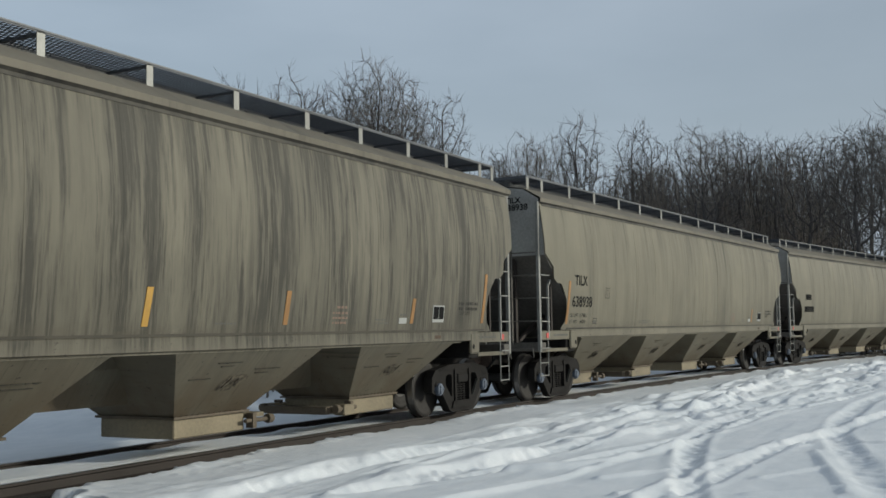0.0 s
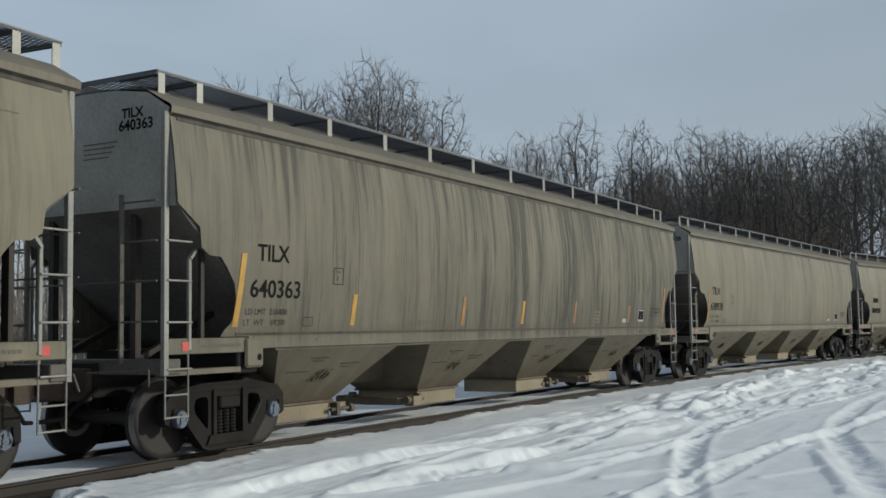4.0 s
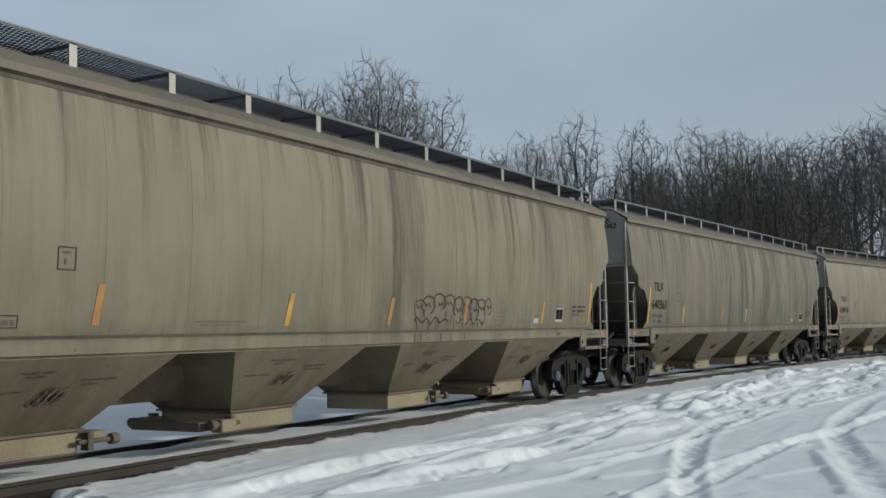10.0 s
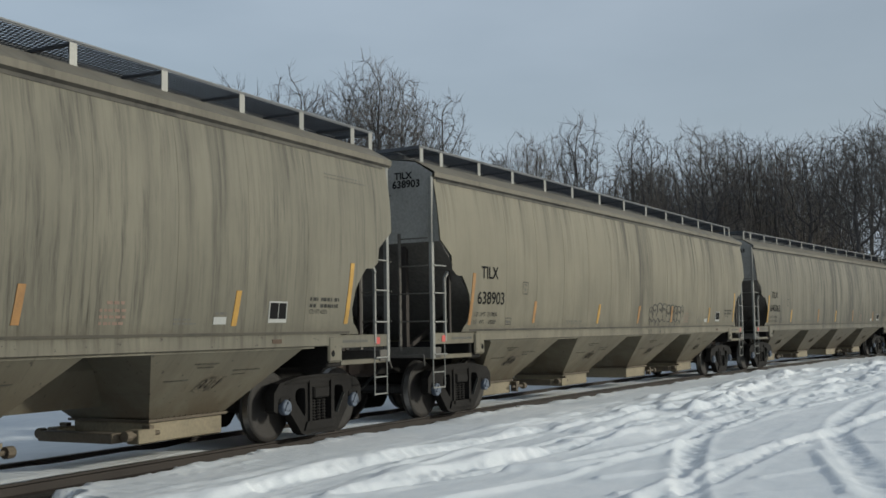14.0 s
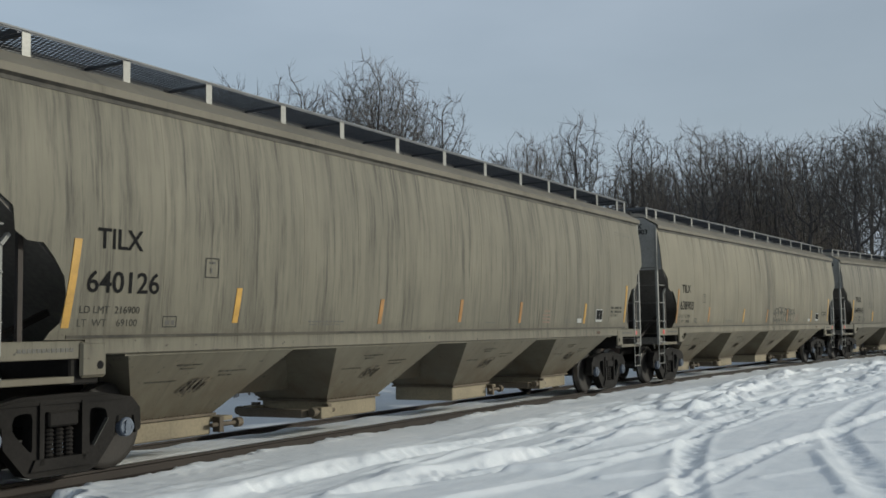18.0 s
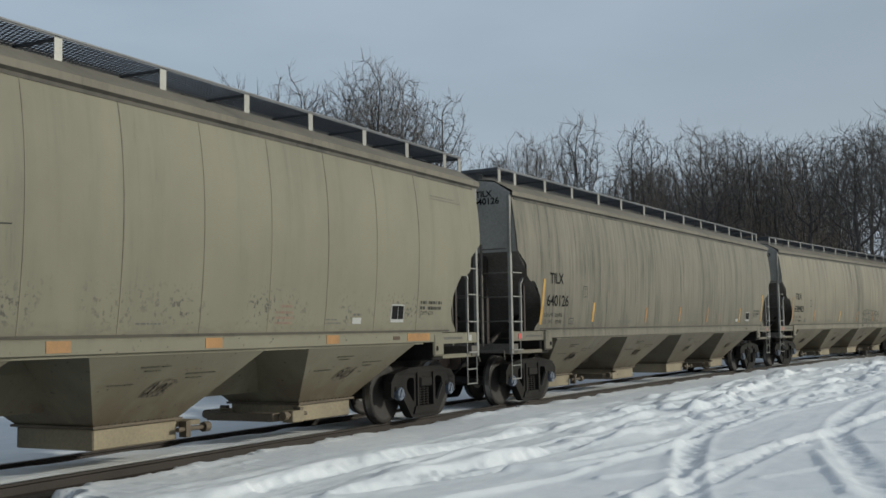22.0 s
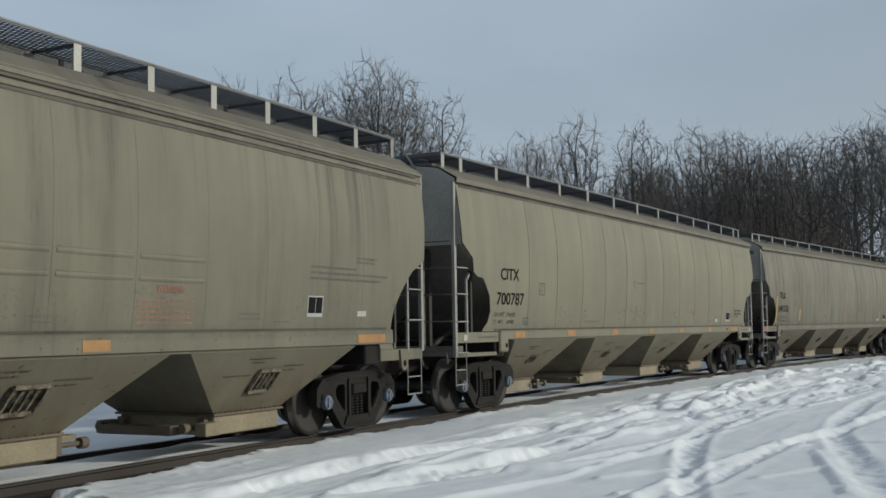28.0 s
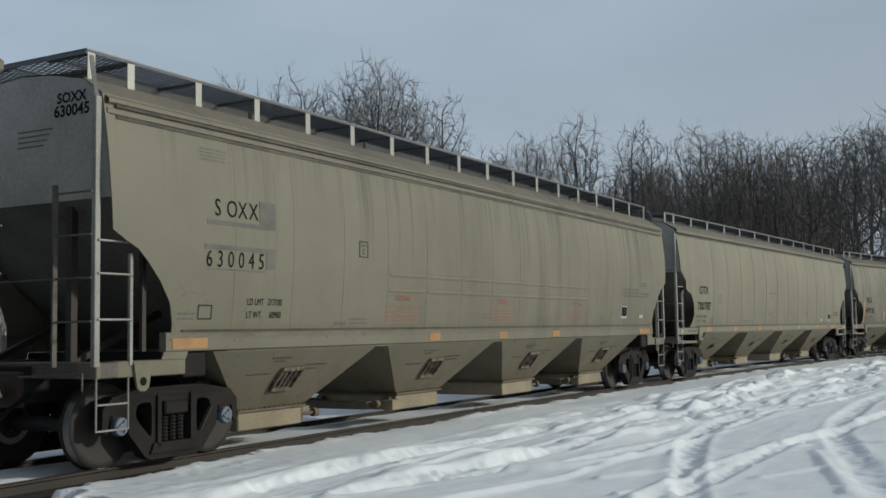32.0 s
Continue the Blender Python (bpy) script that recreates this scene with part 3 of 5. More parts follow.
def letters(car, body, u0, z0, height, squeeze=0.8, material=None, sign=1, bold=0.0):
    me = wrap_text(text_mesh(body, height / 0.69, squeeze, bold), sign, u0, z0)
    me.materials.append(material or M_BLACK)
    if height < 0.15:
        return tagged(piece("lettering", me, car), kind="stuff")
    split_islands("letter", me, material or M_BLACK, car)


def split_islands(name, me, material, parent):
    """Each loose piece of a mesh becomes a part of its own."""
    near = collections.defaultdict(set)
    for e in me.edges:
        a, b = e.vertices
        near[a].add(b)
        near[b].add(a)
    group = {}
    for start in range(len(me.vertices)):
        if start in group:
            continue
        todo = [start]
        while todo:
            i = todo.pop()
            if i not in group:
                group[i] = start
                todo.extend(near[i])
    faces = collections.defaultdict(list)
    for p in me.polygons:
        faces[group[p.vertices[0]]].append(list(p.vertices))
    for fs in faces.values():
        ids = sorted({i for f in fs for i in f})
        at = {i: k for k, i in enumerate(ids)}
        part(name, ([tuple(me.vertices[i].co) for i in ids], [[at[i] for i in f] for f in fs]), material, parent)
    bpy.data.meshes.remove(me)


def bars(car, rows, material, sign=1):
    """Writing too small to read: bars of its size. rows of (u0, u1, z, height)."""
    bm = bmesh.new()
    for u0, u1, z, h in rows:
        rnd = random.Random(int(u0 * 100 + z * 977))
        u = u0
        while u < u1 - 0.02:
            w = min(u1 - u, rnd.uniform(0.025, 0.085))
            quad = [bm.verts.new(on_side(sign, a, b, 0.003)) for a, b in ((u, z), (u + w, z), (u + w, z + h), (u, z + h))]
            bm.faces.new(quad)
            u += w + rnd.uniform(0.012, 0.030)
    return tagged(part("small_lettering", bm, material, car), kind="stuff")


def ladder_bars(bm, u0, u1, zs, y):
    for z in zs:
        tube(bm, (u0, y, z), (u1, y, z), 0.011, sides=6)
    return bm


def hopper(c, car, paint, wide, foot=0.62):
    bm = bmesh.new()
    top, bot = 1.275, 0.44
    lv = [bm.verts.new((c + sx * (wide if z == top else 0.70), sy * (V_SILL - 0.012 if z == top else foot), z)) for z in (top, bot) for sx, sy in ((-1, -1), (1, -1), (1, 1), (-1, 1))]
    for i in range(4):
        bm.faces.new((lv[i], lv[(i + 1) % 4], lv[4 + (i + 1) % 4], lv[4 + i]))
    bm.faces.new(lv[:4])
    bm.faces.new(lv[4:])
    hop = part("hopper", bm, paint, car)
    fl = boxed(c - 0.75, c + 0.75, -foot - 0.05, foot + 0.05, 0.425, 0.455)
    for i in range(14):
        for sy in (-1, 1):
            tube(fl, (c - 0.7 + i * 0.108, sy * (foot + 0.025), 0.45), (c - 0.7 + i * 0.108, sy * (foot + 0.025), 0.475), 0.013, sides=5)
    part("flange", fl, M_SHAFT, hop)
    part("outlet", boxed(c - 0.70, c + 0.70, -foot, foot, 0.175, 0.427, bevel=0.015), M_GATE, hop)
    d = 1 if (c < -3 or 0 < c < 3.5) else -1
    for sy in (-1, 1):
        # inspection marks and latch plate on the slope sheet
        pl = bmesh.new()
        nrm = Vector((0, sy * (0.835), -0.78)).normalized()
        mid = Vector((c - 0.05, sy * (V_SILL + foot) / 2, 0.86))
        ux, vz = Vector((1, 0, 0)), Vector((0, sy * (V_SILL - foot), 0.835)).normalized()
        nrm = Vector((0, sy * vz.z, -abs(vz.y)))
        rj = random.Random(int(c * 31) + sy)
        spread = []
        for k in range(16):
            t = 2 * math.pi * k / 16
            f = rj.uniform(0.86, 1.08)
            qx, qz = (math.copysign(abs(w) ** 0.5, w) for w in (math.cos(t), math.sin(t)))
            spread.append(pl.verts.new(mid + ux * (0.21 * qx * f + 0.09 * qz) + vz * 0.14 * qz * f + nrm * 0.006))
        pl.faces.new(spread)
        for k in range(4):
            p = mid + ux * (-0.13 + 0.085 * k + rj.uniform(-0.02, 0.02)) + vz * rj.uniform(-0.02, 0.02) + nrm * 0.012
            q = ux * rj.uniform(0.02, 0.05) + vz * rj.uniform(0.05, 0.09)
            bar(pl, p - q, p + q, rj.uniform(0.018, 0.035), 0.016)
        ink = bmesh.new()
        rn = random.Random(int(c * 10) + 50)
        for row, (lo, hi, up) in enumerate(((-0.55, -0.1, 0.36), (-0.45, -0.2, 0.30), (0.3, 0.75, 0.22), (0.35, 0.6, 0.15), (-0.9, -0.5, 0.10))):
            q = lo
            while q < hi:
                w = rn.uniform(0.05, 0.16)
                bar(ink, mid + ux * q + vz * up + nrm * 0.002, mid + ux * (q + w) + vz * up + nrm * 0.002, 0.02, 0.006)
                q += w + 0.03
        tagged(part("small_lettering", ink, M_LETTER, hop), kind="stuff")
        if foot > 0.7:
            # heavier framed casting with three upright slots
            for a, b in (((-0.24, -0.17), (0.20, -0.17)), ((-0.20, 0.17), (0.24, 0.17)), ((-0.24, -0.17), (-0.20, 0.17)), ((0.20, -0.17), (0.24, 0.17))):
                bar(pl, mid + ux * a[0] + vz * a[1] + nrm * 0.02, mid + ux * b[0] + vz * b[1] + nrm * 0.02, 0.045, 0.045)
            for q in (-0.10, 0.0, 0.10):
                bar(pl, mid + ux * (q - 0.02) - vz * 0.12 + nrm * 0.025, mid + ux * (q + 0.02) + vz * 0.12 + nrm * 0.012, 0.032, 0.03)
        part("vibrator_bracket", pl, M_SMUDGE, hop, "grime-caked cast bracket on the hopper")
        sh = tube(bmesh.new(), (c + d * 0.62, sy * 0.70, 0.30), (c + d * 1.18, sy * 0.70, 0.30), 0.03)
        tube(sh, (c + d * 1.10, sy * 0.70, 0.30), (c + d * 1.20, sy * 0.70, 0.30), 0.065, sides=10)
        box(sh, c + d * 0.74, c + d * 0.82, sy * 0.62, sy * 0.74, 0.2, 0.40)
        part("gate_shaft", sh, M_SHAFT, hop)
    if d < 0:
        part("gate_beam", boxed(c - 1.30, c - 1.10, -0.60, 0.60, 0.22, 0.34, bevel=0.01), M_SHAFT, hop)
        for sy in (-1, 1):
            y0, y1 = sorted((sy * (foot - 0.06), sy * (foot + 0.13)))
            part("gate_box", boxed(c - 1.02, c - 0.72, y0, y1, 0.19, 0.36, bevel=0.012), M_GATE, hop)
    else:
        part("gate_rail", boxed(c + 0.70, c + 1.16, -0.6, 0.6, 0.33, 0.39), M_GATE, hop)
    return hop


def wheel_mesh():
    bm = bmesh.new()
    r = WHEEL_R
    lathe(bm, [(-0.065, r - 0.075), (-0.065, r - 0.006), (-0.055, r), (0.04, r + 0.004), (0.055, r + 0.026), (0.07, r + 0.026), (0.075, r - 0.07), (0.045, r - 0.09), (0.03, 0.20), (0.06, 0.14), (0.06, 0.10),
               (-0.05, 0.10), (-0.055, 0.14), (-0.01, 0.20), (-0.03, r - 0.09)], 40)
    return bm


def build_wheelset(u, car):
    """Axle along y with its two wheels and end caps; its own origin is on the axle."""
    axle = part("wheelset", lathe(bmesh.new(), [(-1.06, 0.07), (-0.9, 0.075), (-0.8, 0.09), (0.8, 0.09), (0.9, 0.075), (1.06, 0.07)], 14), M_WHEEL, car)
    for sy in (-1, 1):
        bm = wheel_mesh()
        if sy > 0:
            bmesh.ops.scale(bm, vec=(1, -1, 1), verts=bm.verts)
        bmesh.ops.translate(bm, vec=(0, sy * 0.755, 0), verts=bm.verts)
        w = smooth(part("wheel", bm, M_WHEEL, axle))
        tread = lathe(bmesh.new(), [(sy * 0.815, WHEEL_R - 0.008), (sy * 0.81, WHEEL_R + 0.0015), (sy * 0.72, WHEEL_R + 0.0055)], 40)
        part("tread", tread, M_TREAD, axle)
        cap = lathe(bmesh.new(), [(sy * 1.05, 0.108), (sy * 1.115, 0.108), (sy * 1.13, 0.096), (sy * 1.132, 0.05), (sy * 1.145, 0.045), (sy * 1.146, 0.02)], 20)
        for k in range(3):
            a = 2 * math.pi * k / 3
            tube(cap, (0.06 * math.cos(a), sy * 1.12, 0.06 * math.sin(a)), (0.06 * math.cos(a), sy * 1.152, 0.06 * math.sin(a)), 0.02, sides=6)
        part("bearing_cap", cap, M_CAP, axle, "blue-grey bearing end cap with three bolts")
    axle.matrix_basis = pose(u, 0, 0.457)
    return axle


def plate(bm, outline, holes, y0, y1):
    """An outline in x, z with openings, thickened from y0 to y1."""
    edges = []
    for ring in [outline] + list(holes):
        vs = [bm.verts.new((x, y0, z)) for x, z in ring]
        edges += [bm.edges.new((a, b)) for a, b in zip(vs, vs[1:] + vs[:1])]
    r = bmesh.ops.triangle_fill(bm, edges=edges, use_beauty=True)
    faces = [g for g in r["geom"] if isinstance(g, bmesh.types.BMFace)]
    r = bmesh.ops.extrude_face_region(bm, geom=faces)
    bmesh.ops.translate(bm, verts=[g for g in r["geom"] if isinstance(g, bmesh.types.BMVert)], vec=(0, y1 - y0, 0))
    return bm


def rounded(pts, r=0.05):
    """A polygon with its corners cut round."""
    out = []
    n = len(pts)
    for i in range(n):
        p, a, b = Vector(pts[i]), Vector(pts[i - 1]), Vector(pts[(i + 1) % n])
        u, v = (a - p), (b - p)
        q = min(r, u.length * 0.45, v.length * 0.45)
        u, v = p + u.normalized() * q, p + v.normalized() * q
        for f in (0.0, 0.5, 1.0):
            out.append(tuple(u.lerp(p, f).lerp(p.lerp(v, f), f)))
    return out


FRAME_HALF = [(0.0, 0.88), (0.50, 0.87), (1.0, 0.79), (1.13, 0.66), (1.14, 0.42), (1.06, 0.38), (1.03, 0.58), (0.76, 0.58), (0.74, 0.36), (0.48, 0.07), (0.38, 0.03), (0.0, 0.03)]
FRAME_WINDOW = [(0.38, 0.27), (0.64, 0.53), (0.62, 0.69), (0.38, 0.71)]


def build_truck(c, car):
    truck = part("truck", boxed(c - 0.20, c + 0.20, -1.0, 1.0, 0.50, 0.80, bevel=0.03), M_TRUCK, car)
    for sy in (-1, 1):
        bm = bmesh.new()
        y0, y1 = sy * 0.93, sy * 1.08
        ring = [(c + x, z) for x, z in FRAME_HALF] + [(c - x, z) for x, z in FRAME_HALF[-2:0:-1]]
        holes = [rounded([(c + s * x, z) for x, z in FRAME_WINDOW], 0.07) for s in (-1, 1)]
        holes.append(rounded([(c - 0.25, 0.19), (c + 0.25, 0.19), (c + 0.25, 0.70), (c - 0.25, 0.70)], 0.05))
        plate(bm, ring, holes, y0, y1)
        # raised ribs round the spring opening and along the top chord
        for s in (-1, 1):
            prism(bm, [(c + s * 0.25, 0.16), (c + s * 0.31, 0.16), (c + s * 0.31, 0.80), (c + s * 0.25, 0.80)], y1 - sy * 0.01, y1 + sy * 0.03)
        prism(bm, [(c - 0.9, 0.775), (c + 0.9, 0.775), (c + 0.6, 0.83), (c - 0.6, 0.83)], y1 - sy * 0.01, y1 + sy * 0.02)
        prism(bm, [(c - 0.42, 0.10), (c + 0.42, 0.10), (c + 0.36, 0.22), (c - 0.36, 0.22)], y0 - sy * 0.05, y1 + sy * 0.03)
        part("side_frame", bm, M_TRUCK, truck, "grimy cast steel truck side frame")
        for s in (-0.13, 0.0, 0.13):
            rings = []
            for k in range(15):
                z = 0.22 + 0.30 * k / 14
                rings.append((z, 0.062 if k % 2 else 0.044))
            sp = lathe(bmesh.new(), [(z, r) for z, r in rings], 10)
            # turned about y by lathe: stand it upright
            bmesh.ops.rotate(sp, verts=sp.verts, cent=(0, 0, 0), matrix=Matrix.Rotation(radians(90), 3, "X"))
            bmesh.ops.translate(sp, verts=sp.verts, vec=(c + s, sy * 1.02, 0))
            part("spring", sp, M_TRUCK, truck)
        part("bolster_end", boxed(c - 0.20, c + 0.20, sy * 0.95, sy * 1.12, 0.54, 0.70, bevel=0.02), M_TRUCK, truck)
        for s in (-1, 1):
            part("bearing_adapter", boxed(c + s * AXLE - 0.13, c + s * AXLE + 0.13, sy * 0.93, sy * 1.09, 0.50, 0.62, bevel=0.03), M_TRUCK, truck)
            tag = bar(bmesh.new(), (c + s * 0.42, sy * 1.088, 0.30), (c + s * 0.62, sy * 1.088, 0.58), 0.05, 0.006)
            if s > 0:
                part("stencil_plate", tag, M_FADED, truck)
    for s in (-1, 1):
        part("brake_beam", boxed(c + s * 0.30, c + s * 0.38, -0.75, 0.75, 0.33, 0.43), M_TRUCK, truck)
    return truck


def end_gear(e, car, paint, style, tail):
    """All at one end of the car; e = -1 rear, 1 front."""
    X = lambda u: e * (u - 0.10 + (tail if u > 8.6 else 0.0))
    # vertical end sheet closing the body under the roof, and the slope sheet below it
    bm = bmesh.new()
    drop = 0.04 if style == "D" else 0.0
    outline = [(-side_v(3.0) + 0.02, 3.0), (-side_v(3.5) + 0.02, 3.5), (-1.385, 4.05), (-1.39, 4.18 - 2 * drop), (-1.04, 4.40 - drop), (-0.5, 4.485 - drop / 2), (0, 4.505)]
    outline = outline + [(-a, b) for a, b in outline[-2::-1]]
    for x in (9.785, 9.805):
        bm.faces.new([bm.verts.new((X(x), y, z)) for y, z in outline])
    part("end_sheet", bm, M_END, car)
    sl = bmesh.new()
    ring = [(9.80, 3.03), (7.62, 1.28), (7.60, 1.34), (9.70, 3.08)]
    vs = [[sl.verts.new((X(u), sy * (side_v(z) - 0.022), z)) for u, z in ring] for sy in (-1, 1)]
    sl.faces.new(vs[0])
    sl.faces.new(vs[1][::-1])
    for i in range(4):
        sl.faces.new((vs[0][i], vs[0][(i + 1) % 4], vs[1][(i + 1) % 4], vs[1][i]))
    part("slope_sheet", sl, M_SLOPE, car)
    for y in (-0.72, 0.72):
        part("end_post", bar(bmesh.new(), (X(9.66), y, 1.15), (X(9.66), y, 3.05), 0.09, 0.09), M_RAIL, car)
        part("strut", bar(bmesh.new(), (X(9.6), y, 1.2), (X(8.3), y, 1.75), 0.07, 0.07), M_RAIL, car)
    for y in (-1.30, 1.30):
        part("end_post", bar(bmesh.new(), (X(9.15), y, 1.3), (X(9.15), y, 2.55), 0.06, 0.05), M_RAIL, car)
    es = boxed(X(9.60), X(9.86), -1.40, 1.40, 1.02, 1.20, bevel=0.012)
    part("end_sill", es, M_SLOPE, car)
    part("stub_sill", boxed(X(7.4), X(9.95), -0.32, 0.32, 0.74, 1.16, bevel=0.015), M_TRUCK, car)
    part("body_bolster", boxed(X(8.15), X(8.55), -1.36, 1.36, 0.98, 1.28, bevel=0.02), M_TRUCK, car)
    for sy in (-1, 1):
        y = sy * V_SILL
        if style != "D":
            part("sill_panel", boxed(X(8.28), X(9.84), y - sy * 0.05, y, 1.25, 1.44, bevel=0.008), paint, car)
            part("sill_step", boxed(X(8.5), X(9.80), y - sy * 0.22, y - sy * 0.02, 1.00, 1.07, bevel=0.006), paint, car)
            pl = boxed(X(8.10), X(8.46), y - sy * 0.02, y + sy * 0.035, 1.05, 1.43, bevel=0.03)
            pad = part("jacking_plate", pl, paint, car)
            hole = tube(bmesh.new(), (X(8.20), y + sy * 0.02, 1.18), (X(8.20), y + sy * 0.0375, 1.18), 0.045, sides=14)
            part("hole", hole, M_BLACK, pad)
            lad = bmesh.new()
            box(lad, X(9.81), X(9.89), y - sy * 0.05, y + sy * 0.012, 1.01, 4.12, bevel=0.006)
            box(lad, X(9.43), X(9.48), y - sy * 0.03, y + sy * 0.012, 1.30, 2.40, bevel=0.006)
            bar(lad, (X(9.455), y, 2.39), (X(9.36), y, 2.50), 0.05, 0.04)
            ladder = part("side_ladder", lad, M_STEEL, car)
            for z in (2.59, 2.12, 1.63, 1.08):
                part("rung", tube(bmesh.new(), (X(9.84), y + sy * 0.02, z), (X(9.44), y + sy * 0.02, z), 0.013, sides=7), M_STEEL, ladder)
            st = bmesh.new()
            for u in (9.46, 9.84):
                tube(st, (X(u), y - sy * 0.02, 0.50), (X(u), y - sy * 0.02, 1.3), 0.012, sides=6)
            for z in (0.52, 0.78):
                tube(st, (X(9.46), y - sy * 0.02, z), (X(9.84), y - sy * 0.02, z), 0.012, sides=6)
            part("stirrup", st, M_STEEL, ladder)
            part("placard", boxed(X(9.53) - 0.055, X(9.53) + 0.055, y, y + sy * 0.008, 1.29, 1.395), M_RED if style != "C" else M_WHITE, car, "red square placard" if style != "C" else "worn white placard")
        else:
            part("sill_step", boxed(X(8.55), X(9.92), y - sy * 0.30, y, 1.02, 1.20, bevel=0.01), paint, car)
            part("jacking_plate", prism(bmesh.new(), [(X(9.40), 1.18), (X(9.12), 1.18), (X(9.17), 0.90), (X(9.22), 0.86), (X(9.30), 0.86), (X(9.35), 0.90)], y, y + sy * 0.03), paint, car)
            part("hole", tube(bmesh.new(), (X(9.26), y + sy * 0.01, 0.97), (X(9.26), y + sy * 0.034, 0.97), 0.05, sides=14), M_BLACK, car)
            part("sill_gusset", prism(bmesh.new(), [(X(8.95), 1.20), (X(8.55), 1.20), (X(8.45), 1.42), (X(8.83), 1.42)], y - sy * 0.02, y + sy * 0.002), paint, car)
            lad = bmesh.new()
            box(lad, X(9.88), X(9.96), y - sy * 0.05, y + sy * 0.012, 1.15, 4.10, bevel=0.006)
            bar(lad, (X(9.92), y - sy * 0.02, 4.09), (X(9.75), sy * 1.1, 4.62), 0.045, 0.03)
            box(lad, X(9.40), X(9.45), y - sy * 0.03, y + sy * 0.012, 1.15, 2.40, bevel=0.006)
            ladder = part("side_ladder", lad, M_STEEL, car)
            for z in (2.52, 2.16, 1.66):
                part("rung", tube(bmesh.new(), (X(9.92), y + sy * 0.02, z), (X(9.42), y + sy * 0.02, z), 0.013, sides=7), M_STEEL, ladder)
            st = bmesh.new()
            for u in (9.44, 9.90):
                tube(st, (X(u), y - sy * 0.02, 0.45), (X(u), y - sy * 0.02, 1.1), 0.012, sides=6)
            for z in (0.46, 0.74):
                tube(st, (X(9.44), y - sy * 0.02, z), (X(9.90), y - sy * 0.02, z), 0.012, sides=6)
            part("stirrup", st, M_STEEL, ladder)
        el = bmesh.new()
        bar(el, (X(9.99), sy * 0.82, 1.15), (X(9.99), sy * 0.82, 3.15), 0.06, 0.03)
        lad2 = part("end_ladder", el, M_SLOPE, car)
        for z in (3.05, 2.58, 2.11, 1.64):
            part("rung", tube(bmesh.new(), (X(9.99), sy * 0.82, z), (X(9.99), sy * 1.39, z), 0.012, sides=6), M_SLOPE, lad2)
    # end handrail and uncoupling lever
    hr = bmesh.new()
    tube(hr, (X(9.98), -0.82, 2.11), (X(9.98), 0.82, 2.11), 0.012, sides=6)
    part("handrail", hr, M_SLOPE, car)
    lev = tube(bmesh.new(), (X(10.0), 0.25, 1.02), (X(10.02), -1.30, 1.08), 0.013, sides=6)
    tube(lev, (X(10.02), -1.30, 1.08), (X(10.06), -1.34, 0.90), 0.013, sides=6)
    part("uncoupling_lever", lev, M_SLOPE, car)
    cp = boxed(X(9.9), X(10.30), -0.08, 0.08, 0.80, 0.96, bevel=0.015)
    prism(cp, [(X(10.28), 0.72), (X(10.48), 0.72), (X(10.57), 0.78), (X(10.57), 0.98), (X(10.48), 1.04), (X(10.28), 1.04)], -0.17 * e, 0.02 * e)
    prism(cp, [(X(10.30), 0.76), (X(10.55), 0.76), (X(10.62), 0.80), (X(10.62), 0.98), (X(10.30), 1.0)], 0.06 * e, 0.19 * e)
    part("coupler", cp, M_COUPLER, car)
    pts = [Vector((X(9.9), -0.35, 0.85)), Vector((X(10.15), -0.33, 0.70)), Vector((X(10.35), -0.25, 0.52)), Vector((X(10.58), -0.12, 0.50))]
    hose = bmesh.new()
    for a, b in zip(pts, pts[1:]):
        tube(hose, a, b, 0.026, sides=7)
    part("brake_hose", hose, M_BLACK, car)
    part("striker", boxed(X(9.92), X(10.02), -0.30, 0.30, 0.70, 1.10, bevel=0.02), M_COUPLER, car)


def grating(x0, x1):
    """Expanded-metal diamond mesh of both running boards and the end crossovers, from x0 to x1."""
    verts, faces = [], []

    def slat(a, b, w, z0, z1):
        d = (Vector(b) - Vector(a)).normalized()
        nx, ny = -d.y * w / 2, d.x * w / 2
        o = len(verts)
        for p in (a, b):
            for s in (-1, 1):
                for z in (z0, z1):
                    verts.append((p[0] + s * nx, p[1] + s * ny, z))
        faces.extend([(o, o + 1, o + 3, o + 2), (o + 4, o + 6, o + 7, o + 5), (o, o + 4, o + 5, o + 1), (o + 2, o + 3, o + 7, o + 6), (o, o + 2, o + 6, o + 4), (o + 1, o + 5, o + 7, o + 3)])

    def mesh(xa, xb, ya, yb, step):
        wide, drift = yb - ya, 0.38 * (yb - ya)
        for lean in (1, -1):
            k = xa - drift
            while k < xb:
                # a diagonal from the near edge to the far edge, clipped to the board
                f0, f1 = max(0.0, (xa - k) / drift), min(1.0, (xb - k) / drift)
                if f1 - f0 > 0.02:
                    y0, y1 = (ya + wide * f0, ya + wide * f1) if lean > 0 else (yb - wide * f0, yb - wide * f1)
                    slat((k + drift * f0, y0), (k + drift * f1, y1), 0.0125, 4.695, 4.704)
                k += step
    for sy in (-1, 1):
        a, b = sorted((sy * 0.36, sy * 1.02))
        mesh(x0 + 0.02, x1 - 0.02, a, b, 0.062)
        for y in (a, b):
            slat((x0, y), (x1, y), 0.012, 4.68, 4.71)
    for a, b in ((x0, x0 + 0.65), (x1 - 0.65, x1)):
        mesh(a, b, -0.36, 0.36, 0.072)
        for x in (a, b):
            slat((x, -1.02), (x, 1.02), 0.02, 4.66, 4.712)
    return verts, faces


